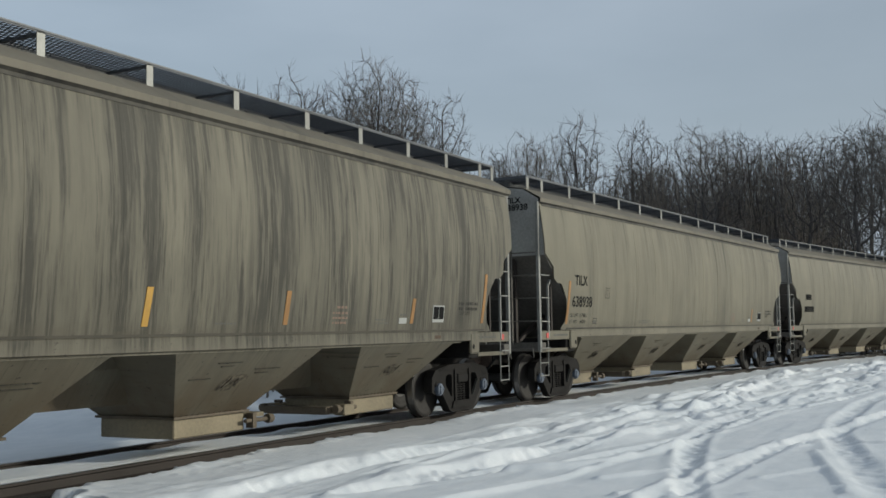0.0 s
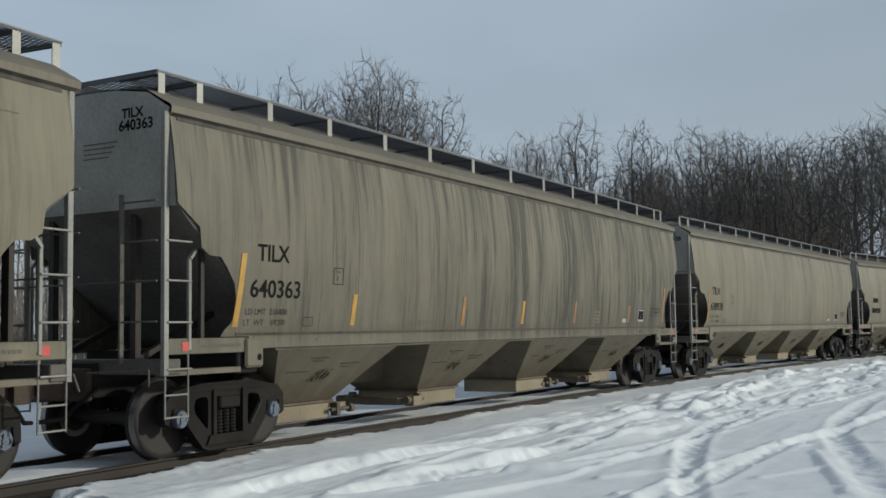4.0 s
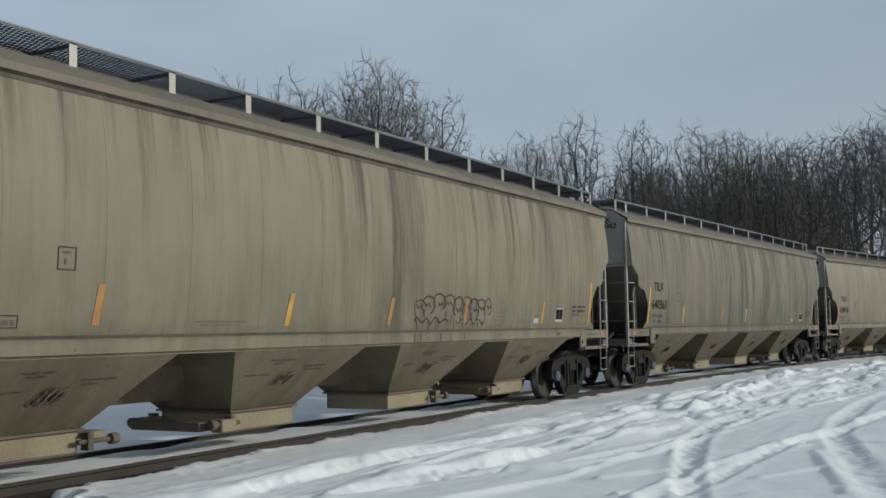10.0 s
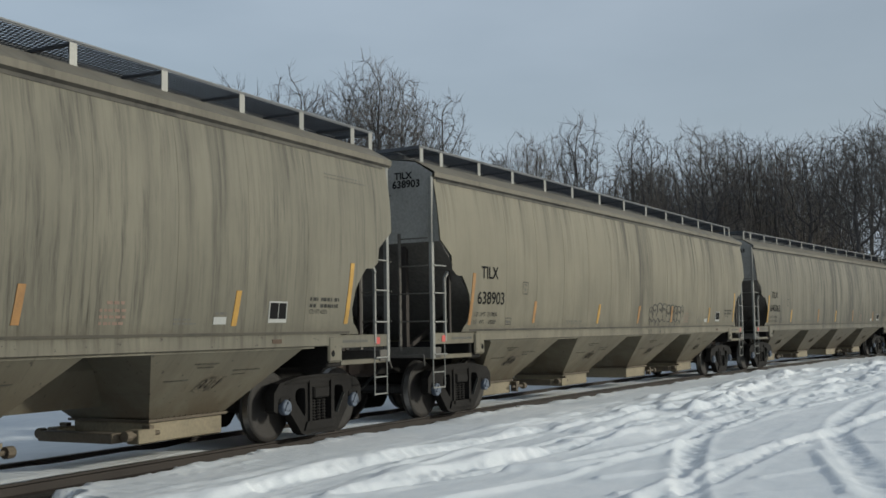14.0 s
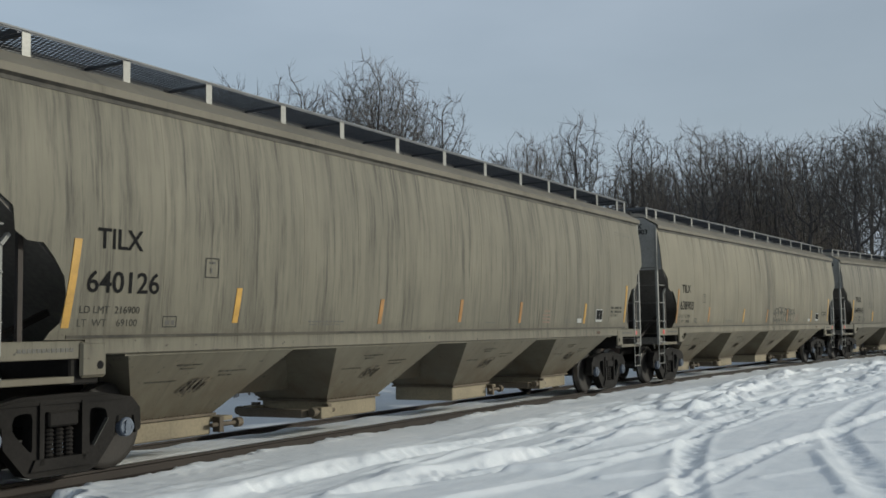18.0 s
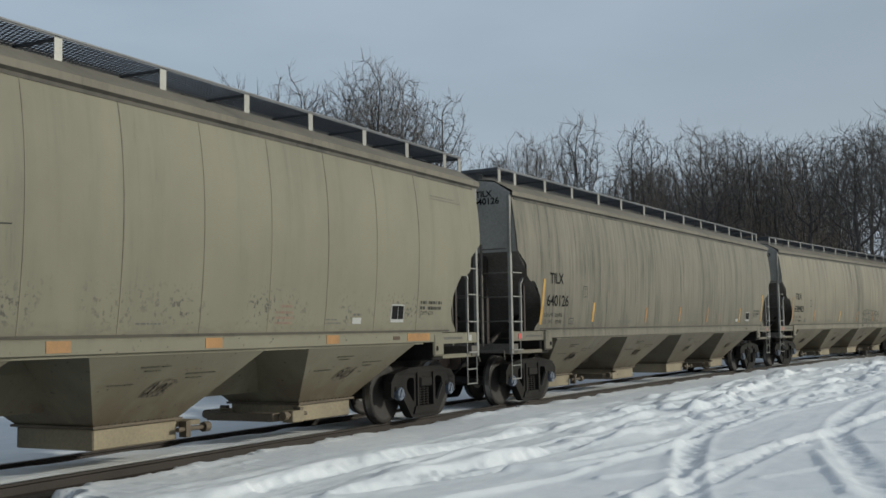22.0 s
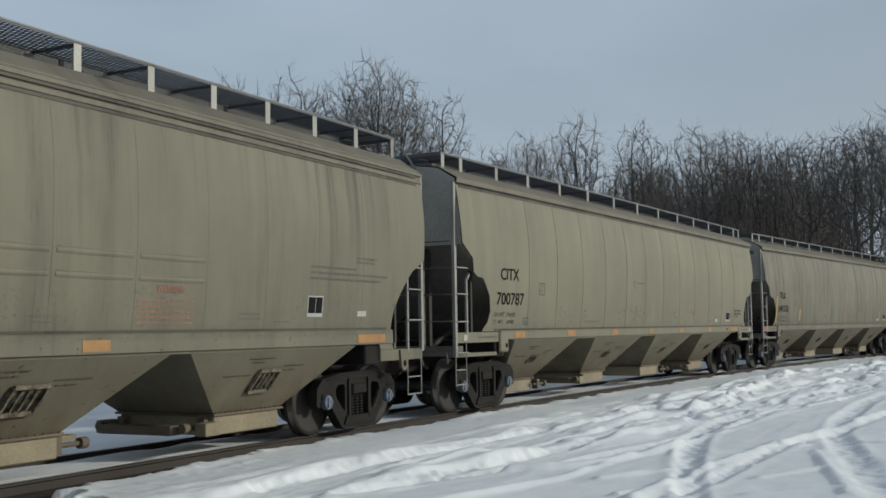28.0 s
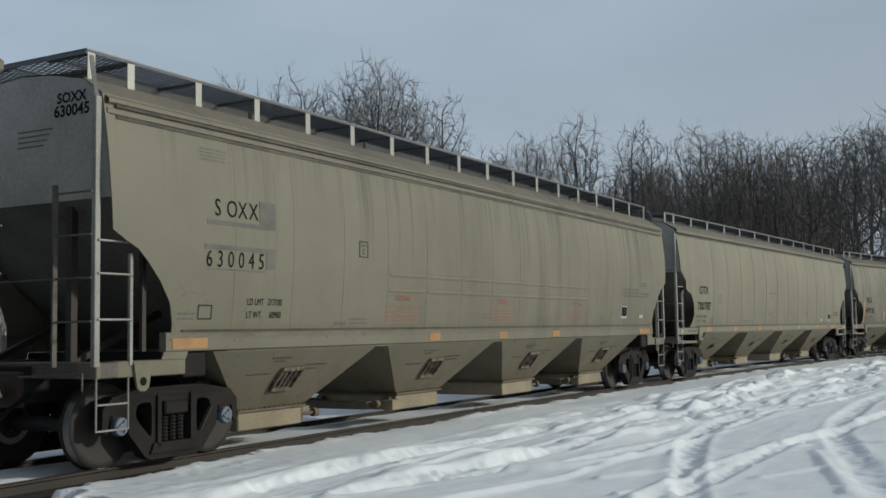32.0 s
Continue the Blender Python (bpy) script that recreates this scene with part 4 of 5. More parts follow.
POSTS = [-9.45, -8.77, -7.35, -5.93, -4.38, -2.92, -1.30, 0.32, 1.94, 3.56, 5.02, 6.54, 7.94, 9.35, 9.90]
POSTS_C = [-9.69, -9.03, -7.61, -6.20, -4.60, -3.02, -1.38, 0.26, 1.88, 3.50, 5.00, 6.50, 7.88, 9.28, 9.88]
POSTS_D = [-9.58] + [-8.98 + 1.158 * k for k in range(17)]


def build_car(style, paint, label, tail=0.0):
    car = thing("hopper_car", label, "freight car", "train of covered hopper cars")
    edge = EDGE_D if style == "D" else EDGE
    for sign in (1, -1):
        seams = SEAMS_D if style == "D" else SEAMS
        sh = smooth(part("side_sheet", side_sheet(sign, edge, tail, seams[0], seams[1] - seams[0]), paint, car))
        for u in seams:
            part("seam", side_patch(sign, u - 0.008, u + 0.008, 1.50, 4.03, 0.004 if style == "C" else 0.0015), M_SEAM if style == "C" else paint, sh)
        # dark strip below the roof lip: its cast shadow painted, with some grime
        part("eave_shade_strip", side_patch(sign, -9.60 - tail, 9.60, 3.875 if style == "D" else 4.03, 3.915 if style == "D" else 4.085, 0.008), M_EAVE, sh)
        # grime on the ledge where side meets sill, plus the groove's shade painted in
        lo, hi = (1.512, 1.542) if style == "D" else (1.463, 1.494)
        part("sill_shade_strip", side_patch(sign, -8.56, 8.56, lo, hi, 0.007), M_JOINT, sh)
        # dark sheet on the underside of the roof lip, its shade painted in
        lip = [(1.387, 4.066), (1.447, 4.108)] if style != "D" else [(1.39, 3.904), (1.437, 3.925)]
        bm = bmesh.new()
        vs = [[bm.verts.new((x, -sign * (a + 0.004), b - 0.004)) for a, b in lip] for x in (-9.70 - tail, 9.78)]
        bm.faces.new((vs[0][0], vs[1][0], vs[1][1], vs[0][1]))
        part("lip_shade_sheet", bm, M_EAVE, sh)
        # this style's upper lip gets a second painted shadow strip
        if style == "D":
            part("eave_shade_strip", side_patch(sign, -9.60, 9.60, 4.005, 4.04, 0.03), M_EAVE, sh)
    roof = [(1.395, 4.07), (1.445, 4.11), (1.45, 4.19), (1.42, 4.215), (1.05, 4.425), (0.5, 4.495), (0, 4.515)]
    if style == "D":
        roof = [(1.40, 3.91), (1.435, 3.93), (1.435, 3.98), (1.405, 3.995), (1.415, 4.03), (1.455, 4.05), (1.455, 4.09), (1.05, 4.37), (0.5, 4.48), (0, 4.51)]
    prof = roof + [(-a, b) for a, b in roof[-2::-1]]
    bm = bmesh.new()
    rows = []
    for x in (-9.72 - tail, 9.84 if style != "D" else 9.76):
        rows.append([bm.verts.new((x, y, z)) for y, z in prof])
    for i in range(len(prof) - 1):
        bm.faces.new((rows[0][i], rows[1][i], rows[1][i + 1], rows[0][i + 1]))
    part("roof", bm, P_ROOF, car)
    # side sills and underside
    for sy in (-1, 1):
        y = sy * V_SILL
        ends = 8.80 if style == "D" else 8.30
        sill = bmesh.new()
        top = 1.512 if style == "D" else 1.462
        prof2 = [(y, 1.285), (y + sy * 0.022, 1.297), (y + sy * 0.022, top - 0.012), (y + sy * 0.008, top), (y - sy * 0.08, top), (y - sy * 0.08, 1.285)]
        vs = [[sill.verts.new((x, a, b)) for a, b in prof2] for x in (-ends, ends)]
        for i in range(6):
            sill.faces.new((vs[0][i], vs[0][(i + 1) % 6], vs[1][(i + 1) % 6], vs[1][i]))
        sill.faces.new(vs[0])
        sill.faces.new(vs[1])
        part("side_sill", sill, paint, car)
    part("underside", boxed(-7.7, 7.7, -1.38, 1.38, 1.26, 1.30), paint, car)
    hp, wide = (4.0, 1.85) if style == "D" else (4.019, 1.515)
    for i in range(4):
        hopper((i - 1.5) * hp - 0.11, car, paint, wide, 0.80 if style == "D" else 0.62)
    if style != "D":
        # keel-shaped hood over the centre line between the hoppers
        for i in range(3):
            a, b = (i - 1.5) * hp + 0.64, (i - 0.5) * hp - 0.86
            bm = bmesh.new()
            keel = [(-0.34, 1.27), (-0.33, 1.08), (-0.03, 0.62), (0.03, 0.62), (0.33, 1.08), (0.34, 1.27)]
            vs = [[bm.verts.new((x, y, z)) for y, z in keel] for x in (a, b)]
            for k in range(6):
                bm.faces.new((vs[0][k], vs[0][(k + 1) % 6], vs[1][(k + 1) % 6], vs[1][k]))
            bm.faces.new(vs[0])
            bm.faces.new(vs[1][::-1])
            part("centre_hood", bm, paint, car)
    for e in (-1, 1):
        end_gear(e, car, paint, style, tail if e < 0 else 0.0)
    posts = POSTS_D if style == "D" else POSTS_C if style == "C" else POSTS
    x0, x1 = posts[0] - 0.07, posts[-1] + 0.07
    rb = part("running_board", grating(x0, x1), M_GRATE, car)
    for k in range(6):
        c = -7.5 + 3.0 * k
        hatch = boxed(c - 1.49, c + 1.49, -0.35, 0.35, 4.47, 4.738, bevel=0.03)
        part("hatch_cover", hatch, M_HATCH, car)
    for sy in (-1, 1):
        for u in posts:
            part("support", box(bmesh.new(), u - 0.055, u + 0.055, sy * 1.02 - 0.006, sy * 1.02 + 0.006, 4.35, 4.70), M_POST, rb)
            part("cross_bracket", boxed(u - 0.025, u + 0.015, sy * 1.01, sy * 0.33, 4.655, 4.687), M_GRATE, rb)
        part("end_bracket", boxed(x1 - 0.5, x1 - 0.01, sy * 1.013, sy * 0.955, 4.365, 4.40), M_GRATE, rb)
        part("edge_angle", boxed(x0 - 0.01, x1 + 0.01, sy * 1.028, sy * 1.036, 4.698, 4.718), M_ANGLE, rb)
    for e in (-1, 1):
        xe = x1 + 0.002 if e > 0 else x0 - 0.010
        part("edge_angle", boxed(xe, xe + 0.008, -1.027, 1.027, 4.700, 4.720), M_ANGLE, rb)
        build_truck(e * TC, car)
        for a in (-AXLE, AXLE):
            build_wheelset(e * TC + a, car)
    return car


def repaint(car, paint_from, paint_to):
    for o in car.children_recursive:
        for s in o.material_slots:
            if s.material == paint_from:
                s.link = "OBJECT"
                s.material = paint_to


P_ROOF = car_paint("dirty_roof_enamel", (0.158, 0.141, 0.107), (0.060, 0.053, 0.039), 0.75, 81.3, runs=0.0)
P_B = car_paint("grey_beige_enamel", (0.198, 0.177, 0.126), (0.046, 0.040, 0.028), 1.05, 3.1, heavy=(-1.5, 9.0), runs=0.9, fine_lines=0.45, belt=0.75)
P_K = car_paint("streaked_enamel", (0.166, 0.150, 0.111), (0.036, 0.033, 0.025), 1.6, 11.7, heavy=(-1.5, 9.0), runs=0.95, fine_lines=0.9, belt=0.5)
P_A = car_paint("rain_streaked_enamel", (0.170, 0.155, 0.115), (0.045, 0.041, 0.031), 1.05, 23.9, heavy=(-10.0, 6.0), runs=0.50, fine_lines=1.0, belt=0.5)
P_C = car_paint("clean_enamel", (0.187, 0.172, 0.121), (0.070, 0.076, 0.059), 0.42, 37.3, speckle=0.9, runs=0.20, fine_lines=0.12, belt=0.2)
P_D = car_paint("pale_enamel", (0.157, 0.146, 0.105), (0.050, 0.047, 0.035), 0.72, 51.9, heavy=(0.5, 8.5), runs=0.55, fine_lines=0.15, speckle=0.5, belt=0.25)
P_J = car_paint("dull_enamel", (0.188, 0.170, 0.122), (0.052, 0.046, 0.034), 0.85, 67.1, fine_lines=0.5, belt=0.4)

LC, SHIFT = 21.042, 0.08
OFF = {"H": 5 * LC, "I": 4 * LC, "J": 3 * LC, "K": 2 * LC, "B": LC, "A": 0.0}
OFF.update({"C": -LC, "D": -2 * LC, "E": -3 * LC})

base_car = build_car("T", P_B, "light grey covered hopper car with a graffiti scrawl and dark streaks")
CARS = {"B": base_car}
for key, paint, label in (("K", P_K, "grey covered hopper car heavily streaked with black grime"),
                          ("A", P_A, "beige-grey covered hopper car with long rain streaks"),
                          ("J", P_J, "light grey covered hopper car with faint streaks"),
                          ("I", P_J, "light grey covered hopper car far along the train"),
                          ("H", P_A, "streaked grey covered hopper car far along the train"),
                          ("E", P_J, "light grey covered hopper car at the rear of the train")):
    CARS[key] = copy_thing(base_car, pose(0, 0, 0))
    repaint(CARS[key], P_B, paint)
    tagged(CARS[key], label)
CARS["C"] = build_car("C", P_C, "clean beige-grey covered hopper car with orange reflector patches", 0.20)
CARS["D"] = build_car("D", P_D, "pale grey covered hopper car with red warning panels and patched lettering")


# ---- lettering, reflectors and scrawl on the side that faces the yard ----
def frame_box(car, u0, u1, z0, z1, w=0.012):
    bm = bmesh.new()
    for a, b, c, d in ((u0, u1, z0, z0 + w), (u0, u1, z1 - w, z1), (u0, u0 + w, z0 + w, z1 - w), (u1 - w, u1, z0 + w, z1 - w)):
        bm.faces.new([bm.verts.new(on_side(1, x, z, 0.003)) for x, z in ((a, c), (b, c), (b, d), (a, d))])
    return part("stencil_frame", bm, M_INK, car)


def placard(car, u0, u1, z0, z1):
    p = part("route_card", side_patch(1, u0, u1, z0, z1, 0.004), M_WHITE, car, "white-framed black data card")
    m = u0 + (u1 - u0) * 0.52
    for a, b in ((u0 + 0.022, m - 0.008), (m + 0.008, u1 - 0.02)):
        part("panel", side_patch(1, a, b, z0 + 0.05, z1 - 0.02, 0.007), M_BLACK, p)


def stripe(car, u, z0, z1, material, slant=0.05, w=0.10):
    part("reflector", side_patch(1, u - w / 2, u + w / 2, z0, z1, 0.005, slant), material, car)


def sill_reflector(car, u0, u1):
    part("reflector", boxed(u0, u1, -V_SILL - 0.028, -V_SILL - 0.018, 1.318, 1.440), M_ORANGE, car, "faded orange reflector patch")


def end_letters(car, mark, number):
    for body, v0, z0, h in ((mark, 0.62, 4.12, 0.095), (number, 0.57, 3.965, 0.105)):
        me = text_mesh(body, h * 1.2 / 0.69, 1.05, 0.005)
        for v in me.vertices:
            tx, tz = v.co.x, v.co.y
            v.co = (-9.709, -(v0 + tx), z0 + tz)
        me.update()
        me.materials.append(M_BLACK)
        piece("end_lettering", me, car)
    bm = bmesh.new()
    for k in range(4):
        box(bm, -9.710, -9.706, -0.55 + 0.05 * k, 0.03, 3.84 - 0.06 * k, 3.855 - 0.06 * k)
    tagged(part("small_lettering", bm, M_FADED, car), kind="stuff")


def dress(car, mark, number, load, light, stripes, size=1.0, du=0.0):
    letters(car, mark, -8.22 + du, 2.42, 0.215, 1.02 * size, bold=0.004)
    letters(car, number, -8.35 + du, 1.95, 0.225, 1.10 * size, bold=0.004)
    letters(car, "LD LMT  " + load, -8.42 + du, 1.725, 0.078, 1.10, M_LETTER, bold=0.0)
    letters(car, "LT  WT    " + light, -8.44 + du, 1.585, 0.078, 1.10, M_LETTER, bold=0.0)
    frame_box(car, -6.53 + du, -6.29 + du, 2.16, 2.40)
    bars(car, [(-6.46 + du, -6.36 + du, 2.33, 0.025), (-6.44 + du, -6.38 + du, 2.22, 0.06)], M_FADED)
    frame_box(car, -7.19 + du, -6.96 + du, 1.57, 1.70)
    bars(car, [(-7.15 + du, -7.0 + du, 1.60, 0.05)], M_FADED)
    bars(car, [(-4.4, -3.5, 1.625, 0.02), (-4.35, -3.6, 1.585, 0.015)], M_FADED)
    bars(car, [(3.54, 3.94, 1.60, 0.03), (3.54, 3.94, 1.67, 0.03), (3.54, 3.94, 1.74, 0.03), (3.64, 3.9, 1.82, 0.035)], M_STENCIL)
    placard(car, 6.53, 6.93, 1.62, 1.90)
    bars(car, [(7.46, 7.66, 1.92, 0.05), (7.74, 8.02, 1.92, 0.05), (8.08, 8.2, 1.92, 0.05), (7.46, 7.62, 1.83, 0.05), (7.72, 8.18, 1.83, 0.05)], M_LETTER)
    letters(car, "CU FT 6221", 7.46, 1.745, 0.06, 1.05, M_LETTER)
    bars(car, [(7.85, 8.75, 3.74, 0.012), (7.85, 9.0, 3.69, 0.012)], M_FADED)
    part("label", side_patch(1, 5.42, 5.66, 1.60, 1.69, 0.006), M_WHITE, car)
    bars(car, [(5.44, 5.66, 1.72, 0.03), (4.7, 5.1, 1.60, 0.02), (4.7, 5.05, 1.65, 0.02), (1.0, 1.4, 1.60, 0.02)], M_FADED)
    part("builder_plate", boxed(6.65, 6.86, -V_SILL - 0.028, -V_SILL - 0.018, 1.345, 1.40), M_RUST, car)
    bars_on_sill = bmesh.new()
    for k in range(12):
        for s in (-1, 1):
            u = s * 8.78 - 0.36 + 0.06 * k
            box(bars_on_sill, u, u + 0.045, -V_SILL - 0.004, -V_SILL - 0.001, 1.325, 1.365)
    tagged(part("small_lettering", bars_on_sill, M_FADED, car), kind="stuff")
    for u, z0, z1, mat, sl in stripes:
        stripe(car, u, z0, z1, mat, sl)
    end_letters(car, mark, number)


Y, O = M_YELLOW, M_ORANGE
TALL_R, TALL_F = (-8.59, 1.57, 2.50, Y, 0.11), (8.43, 1.60, 2.49, Y, 0.10)
dress(CARS["B"], "TILX", "638903", "217000", "69000", [(-8.59, 1.57, 2.50, O, 0.11), (-5.98, 1.60, 2.03, O, 0.06), (-2.66, 1.58, 2.01, Y, 0.10), (-0.08, 1.58, 2.0, O, 0.10), (2.45, 1.60, 2.02, O, 0.05), (5.82, 1.58, 2.02, Y, 0.08), TALL_F])
dress(CARS["K"], "TILX", "640363", "216800", "69200", [TALL_R, (-6.0, 1.58, 2.03, Y, 0.05), (-2.62, 1.57, 2.06, O, 0.05), (-0.19, 1.58, 2.02, Y, 0.05), (2.42, 1.59, 2.04, O, 0.05), (5.82, 1.6, 2.0, O, 0.06), (8.43, 1.60, 2.49, O, 0.10)])
dress(CARS["A"], "TILX", "640126", "216900", "69100", [TALL_R, (-5.93, 1.62, 2.05, Y, 0.05), (-2.58, 1.60, 1.97, O, 0.05), (0.0, 1.62, 2.01, O, 0.05), (2.45, 1.6, 2.0, O, 0.05), (5.82, 1.58, 2.02, Y, 0.06), TALL_F])
dress(CARS["J"], "TILX", "638938", "217000", "69000", [(-8.59, 1.57, 2.50, O, 0.11), (5.8, 1.58, 2.0, O, 0.06)])
for key in "IHE":
    bars(CARS[key], [(-8.20, -7.55, 2.42, 0.21), (-8.31, -7.2, 1.95, 0.22)], M_BLACK)
dress(CARS["C"], "CITX", "700787", "216600", "69400", [], size=1.06, du=-0.22)
for u0, u1 in ((-7.72, -7.28), (-5.24, -4.83), (-2.78, -2.35), (-0.22, 0.10), (2.19, 2.50), (4.78, 5.10), (7.1, 7.85)):
    sill_reflector(CARS["C"], u0, u1)


def ribbon(bm, pts, w):
    for (a, b), (c, d) in zip(pts, pts[1:]):
        n = Vector((-(d - b), c - a))
        if n.length < 1e-6:
            continue
        n = n.normalized() * w / 2
        bm.faces.new([bm.verts.new(on_side(1, u, z, 0.003)) for u, z in ((a + n.x, b + n.y), (c + n.x, d + n.y), (c - n.x, d - n.y), (a - n.x, b - n.y))])


def scrawl(car):
    """A sprayed cloud of swollen lobes with drips; nothing to read."""
    rnd = random.Random(8)
    ink = bmesh.new()
    lobes = [(0.86, 1.84, 0.19, 0.14), (1.14, 1.90, 0.20, 0.15), (1.50, 1.96, 0.22, 0.13), (1.86, 1.93, 0.20, 0.16), (2.20, 1.88, 0.19, 0.17), (2.50, 1.92, 0.21, 0.14), (2.80, 1.84, 0.17, 0.19), (3.05, 1.90, 0.17, 0.12), (3.34, 1.88, 0.13, 0.16)]
    for k, (c, z, rx, rz) in enumerate(lobes):
        # an uneven bubble, left open underneath
        a0, a1 = rnd.uniform(-1.2, -0.4), rnd.uniform(3.5, 4.3)
        f, pts = 1.0, []
        for i in range(19):
            t = a0 + (a1 - a0) * i / 18
            f = 0.6 * f + 0.4 * rnd.uniform(0.80, 1.22)
            pts.append((c + rx * f * math.cos(t), z + rz * f * math.sin(t)))
        ribbon(ink, pts, rnd.uniform(0.019, 0.031))
        # a kink or loop inside the bubble
        u, v = c + rnd.uniform(-0.06, 0.06), z + rnd.uniform(-0.05, 0.04)
        ribbon(ink, [(u - 0.09, v + 0.03), (u - 0.02, v - 0.04), (u + 0.05, v + 0.02), (u + 0.10, v - 0.05)], 0.024)
    # a wavering foot line with knots
    wave = [(0.70 + 0.055 * i, 1.64 + 0.045 * math.sin(1.1 * i) + rnd.uniform(-0.025, 0.025)) for i in range(50)]
    ribbon(ink, wave[:22], 0.026)
    ribbon(ink, wave[26:46], 0.020)
    for k in range(11):
        c, z = 0.72 + 0.25 * k + rnd.uniform(-0.05, 0.05), rnd.uniform(1.62, 1.80)
        ribbon(ink, [(c, z), (c + rnd.uniform(-0.03, 0.05), z - 0.06), (c + rnd.uniform(-0.06, 0.06), z - rnd.uniform(0.10, 0.18))], rnd.uniform(0.016, 0.026))
    part("scrawl", ink, M_INK, car, "thin black sprayed outline")
    for k in range(8):
        c = 0.78 + 0.33 * k + rnd.uniform(-0.06, 0.06)
        part("scrawl_drip", loops([(c, rnd.uniform(1.58, 1.70)), (c + 0.01, 1.54), (c + rnd.uniform(-0.02, 0.03), 1.48)], rnd.uniform(0.012, 0.022)), M_INK, car)
    for c, w in ((0.75, 0.022), (0.93, 0.012), (1.62, 0.02), (1.98, 0.01), (2.48, 0.014)):
        part("scrawl_drip", boxed(c, c + w, -V_SILL - 0.0255, -V_SILL - 0.020, 1.305, 1.435), M_INK, car)
    for k in range(7):
        x = 4.05 + 0.2 * k
        part("scrawl_tag", loops([(x, 1.60 + 0.05 * (k % 3)), (x + 0.03, 1.76), (x + rnd.uniform(-0.04, 0.06), 1.92 - 0.05 * (k % 4))], 0.012), M_FADED, car)


def loops(pts, w):
    bm = bmesh.new()
    ribbon(bm, pts, w)
    return bm


scrawl(CARS["B"])


# long scratch and drip on the clean car
for pts, w in (([(-1.29, 2.42), (-1.42, 2.52), (-1.5, 2.59), (-1.36, 2.585), (-1.15, 2.55), (-0.73, 2.57)], 0.014), ([(-1.28, 1.99), (-1.29, 1.80), (-1.31, 1.56)], 0.014)):
    part("scratch", loops(pts, w), M_INK, CARS["C"])


def rib_band(u0, u1, z, half=0.055, rise=0.012):
    """A shallow rounded stiffener pressed on the side."""
    bm = bmesh.new()
    rows = []
    for k in range(7):
        f = k / 6 * 2 - 1
        lift = -0.003 + (rise + 0.003) * math.cos(f * math.pi / 2)
        rows.append([bm.verts.new(on_side(1, u, z + half * f, lift)) for u in (u0, u1)])
    for p, q in zip(rows, rows[1:]):
        bm.faces.new((p[0], p[1], q[1], q[0]))
    return bm


def dress_d(car):
    part("patch", side_patch(1, -7.22, -6.90, 2.88, 3.18, 0.001), M_PATCH, car)
    part("patch", side_patch(1, -8.21, -6.90, 2.82, 2.875, 0.0015), M_PATCH, car)
    part("patch", side_patch(1, -8.25, -6.90, 2.515, 2.575, 0.0015), M_PATCH, car)
    part("patch", side_patch(1, -7.08, -6.90, 2.31, 2.51, 0.001), M_PATCH, car)
    part("patch", side_patch(1, -8.21, -7.08, 2.265, 2.285, 0.001), M_PATCH, car)
    for k, ch in enumerate("SOXX"):
        letters(car, ch, -8.08 + 0.215 * k, 2.93, 0.21, 0.85, bold=0.0)
    for k, ch in enumerate("630045"):
        letters(car, ch, -8.22 + 0.197 * k, 2.305, 0.20, 0.82, bold=0.0)
    letters(car, "LD LMT   217100", -7.42, 1.845, 0.085, 0.80)
    letters(car, "LT WT      60900", -7.42, 1.68, 0.085, 0.80)
    frame_box(car, -8.31, -8.06, 1.66, 1.84, 0.018)
    frame_box(car, -4.92, -4.69, 2.58, 2.82, 0.014)
    letters(car, "C", -4.84, 2.63, 0.07, 0.8)
    bars(car, [(-4.86, -4.75, 2.74, 0.03), (-8.65, -8.35, 1.72, 0.02), (-8.65, -8.35, 1.66, 0.02), (-5.1, -4.6, 1.60, 0.02), (-5.1, -4.65, 1.66, 0.02), (-5.5, -5.2, 1.58, 0.05), (-0.9, -0.5, 1.68, 0.02), (-0.9, -0.55, 1.74, 0.02), (1.6, 2.0, 1.62, 0.02), (1.6, 1.95, 1.68, 0.02),
               (4.9, 5.35, 1.66, 0.02), (4.9, 5.3, 1.72, 0.02), (5.6, 6.0, 1.62, 0.02), (6.4, 8.5, 2.30, 0.03), (6.4, 8.3, 2.22, 0.03), (6.4, 7.6, 2.38, 0.03), (7.6, 8.2, 2.55, 0.03), (7.6, 8.1, 2.49, 0.03)], M_FADED)
    bars(car, [(-8.29, -7.8, z, 0.014) for z in (3.60, 3.645, 3.69, 3.735)], M_FADED)
    for u0, u1 in ((-4.05, -3.28), (-0.48, 0.22), (3.2, 3.88)):
        letters(car, "WARNING", u0 + 0.17, 1.96, 0.085, 0.80, M_WARN, bold=0.003)
        bars(car, [(u0 - 0.13, u1 + 0.13, z, 0.022) for z in (1.61, 1.67, 1.73, 1.79, 1.86)], M_WARN)
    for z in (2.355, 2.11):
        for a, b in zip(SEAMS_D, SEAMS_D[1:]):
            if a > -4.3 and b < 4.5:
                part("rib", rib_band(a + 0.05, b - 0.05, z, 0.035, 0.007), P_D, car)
                # thin dark strip along the rib's upper edge, a shadow line in paint
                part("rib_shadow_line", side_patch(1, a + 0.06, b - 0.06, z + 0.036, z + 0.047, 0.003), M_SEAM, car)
    placard(car, 6.36, 6.74, 1.70, 1.99)
    part("label", side_patch(1, 7.67, 7.92, 1.71, 1.79, 0.006), M_WHITE, car)
    for u0, u1 in ((-8.70, -8.10), (-2.73, -2.37), (-0.15, 0.20), (2.32, 2.72), (7.75, 8.55)):
        sill_reflector(car, u0, u1)
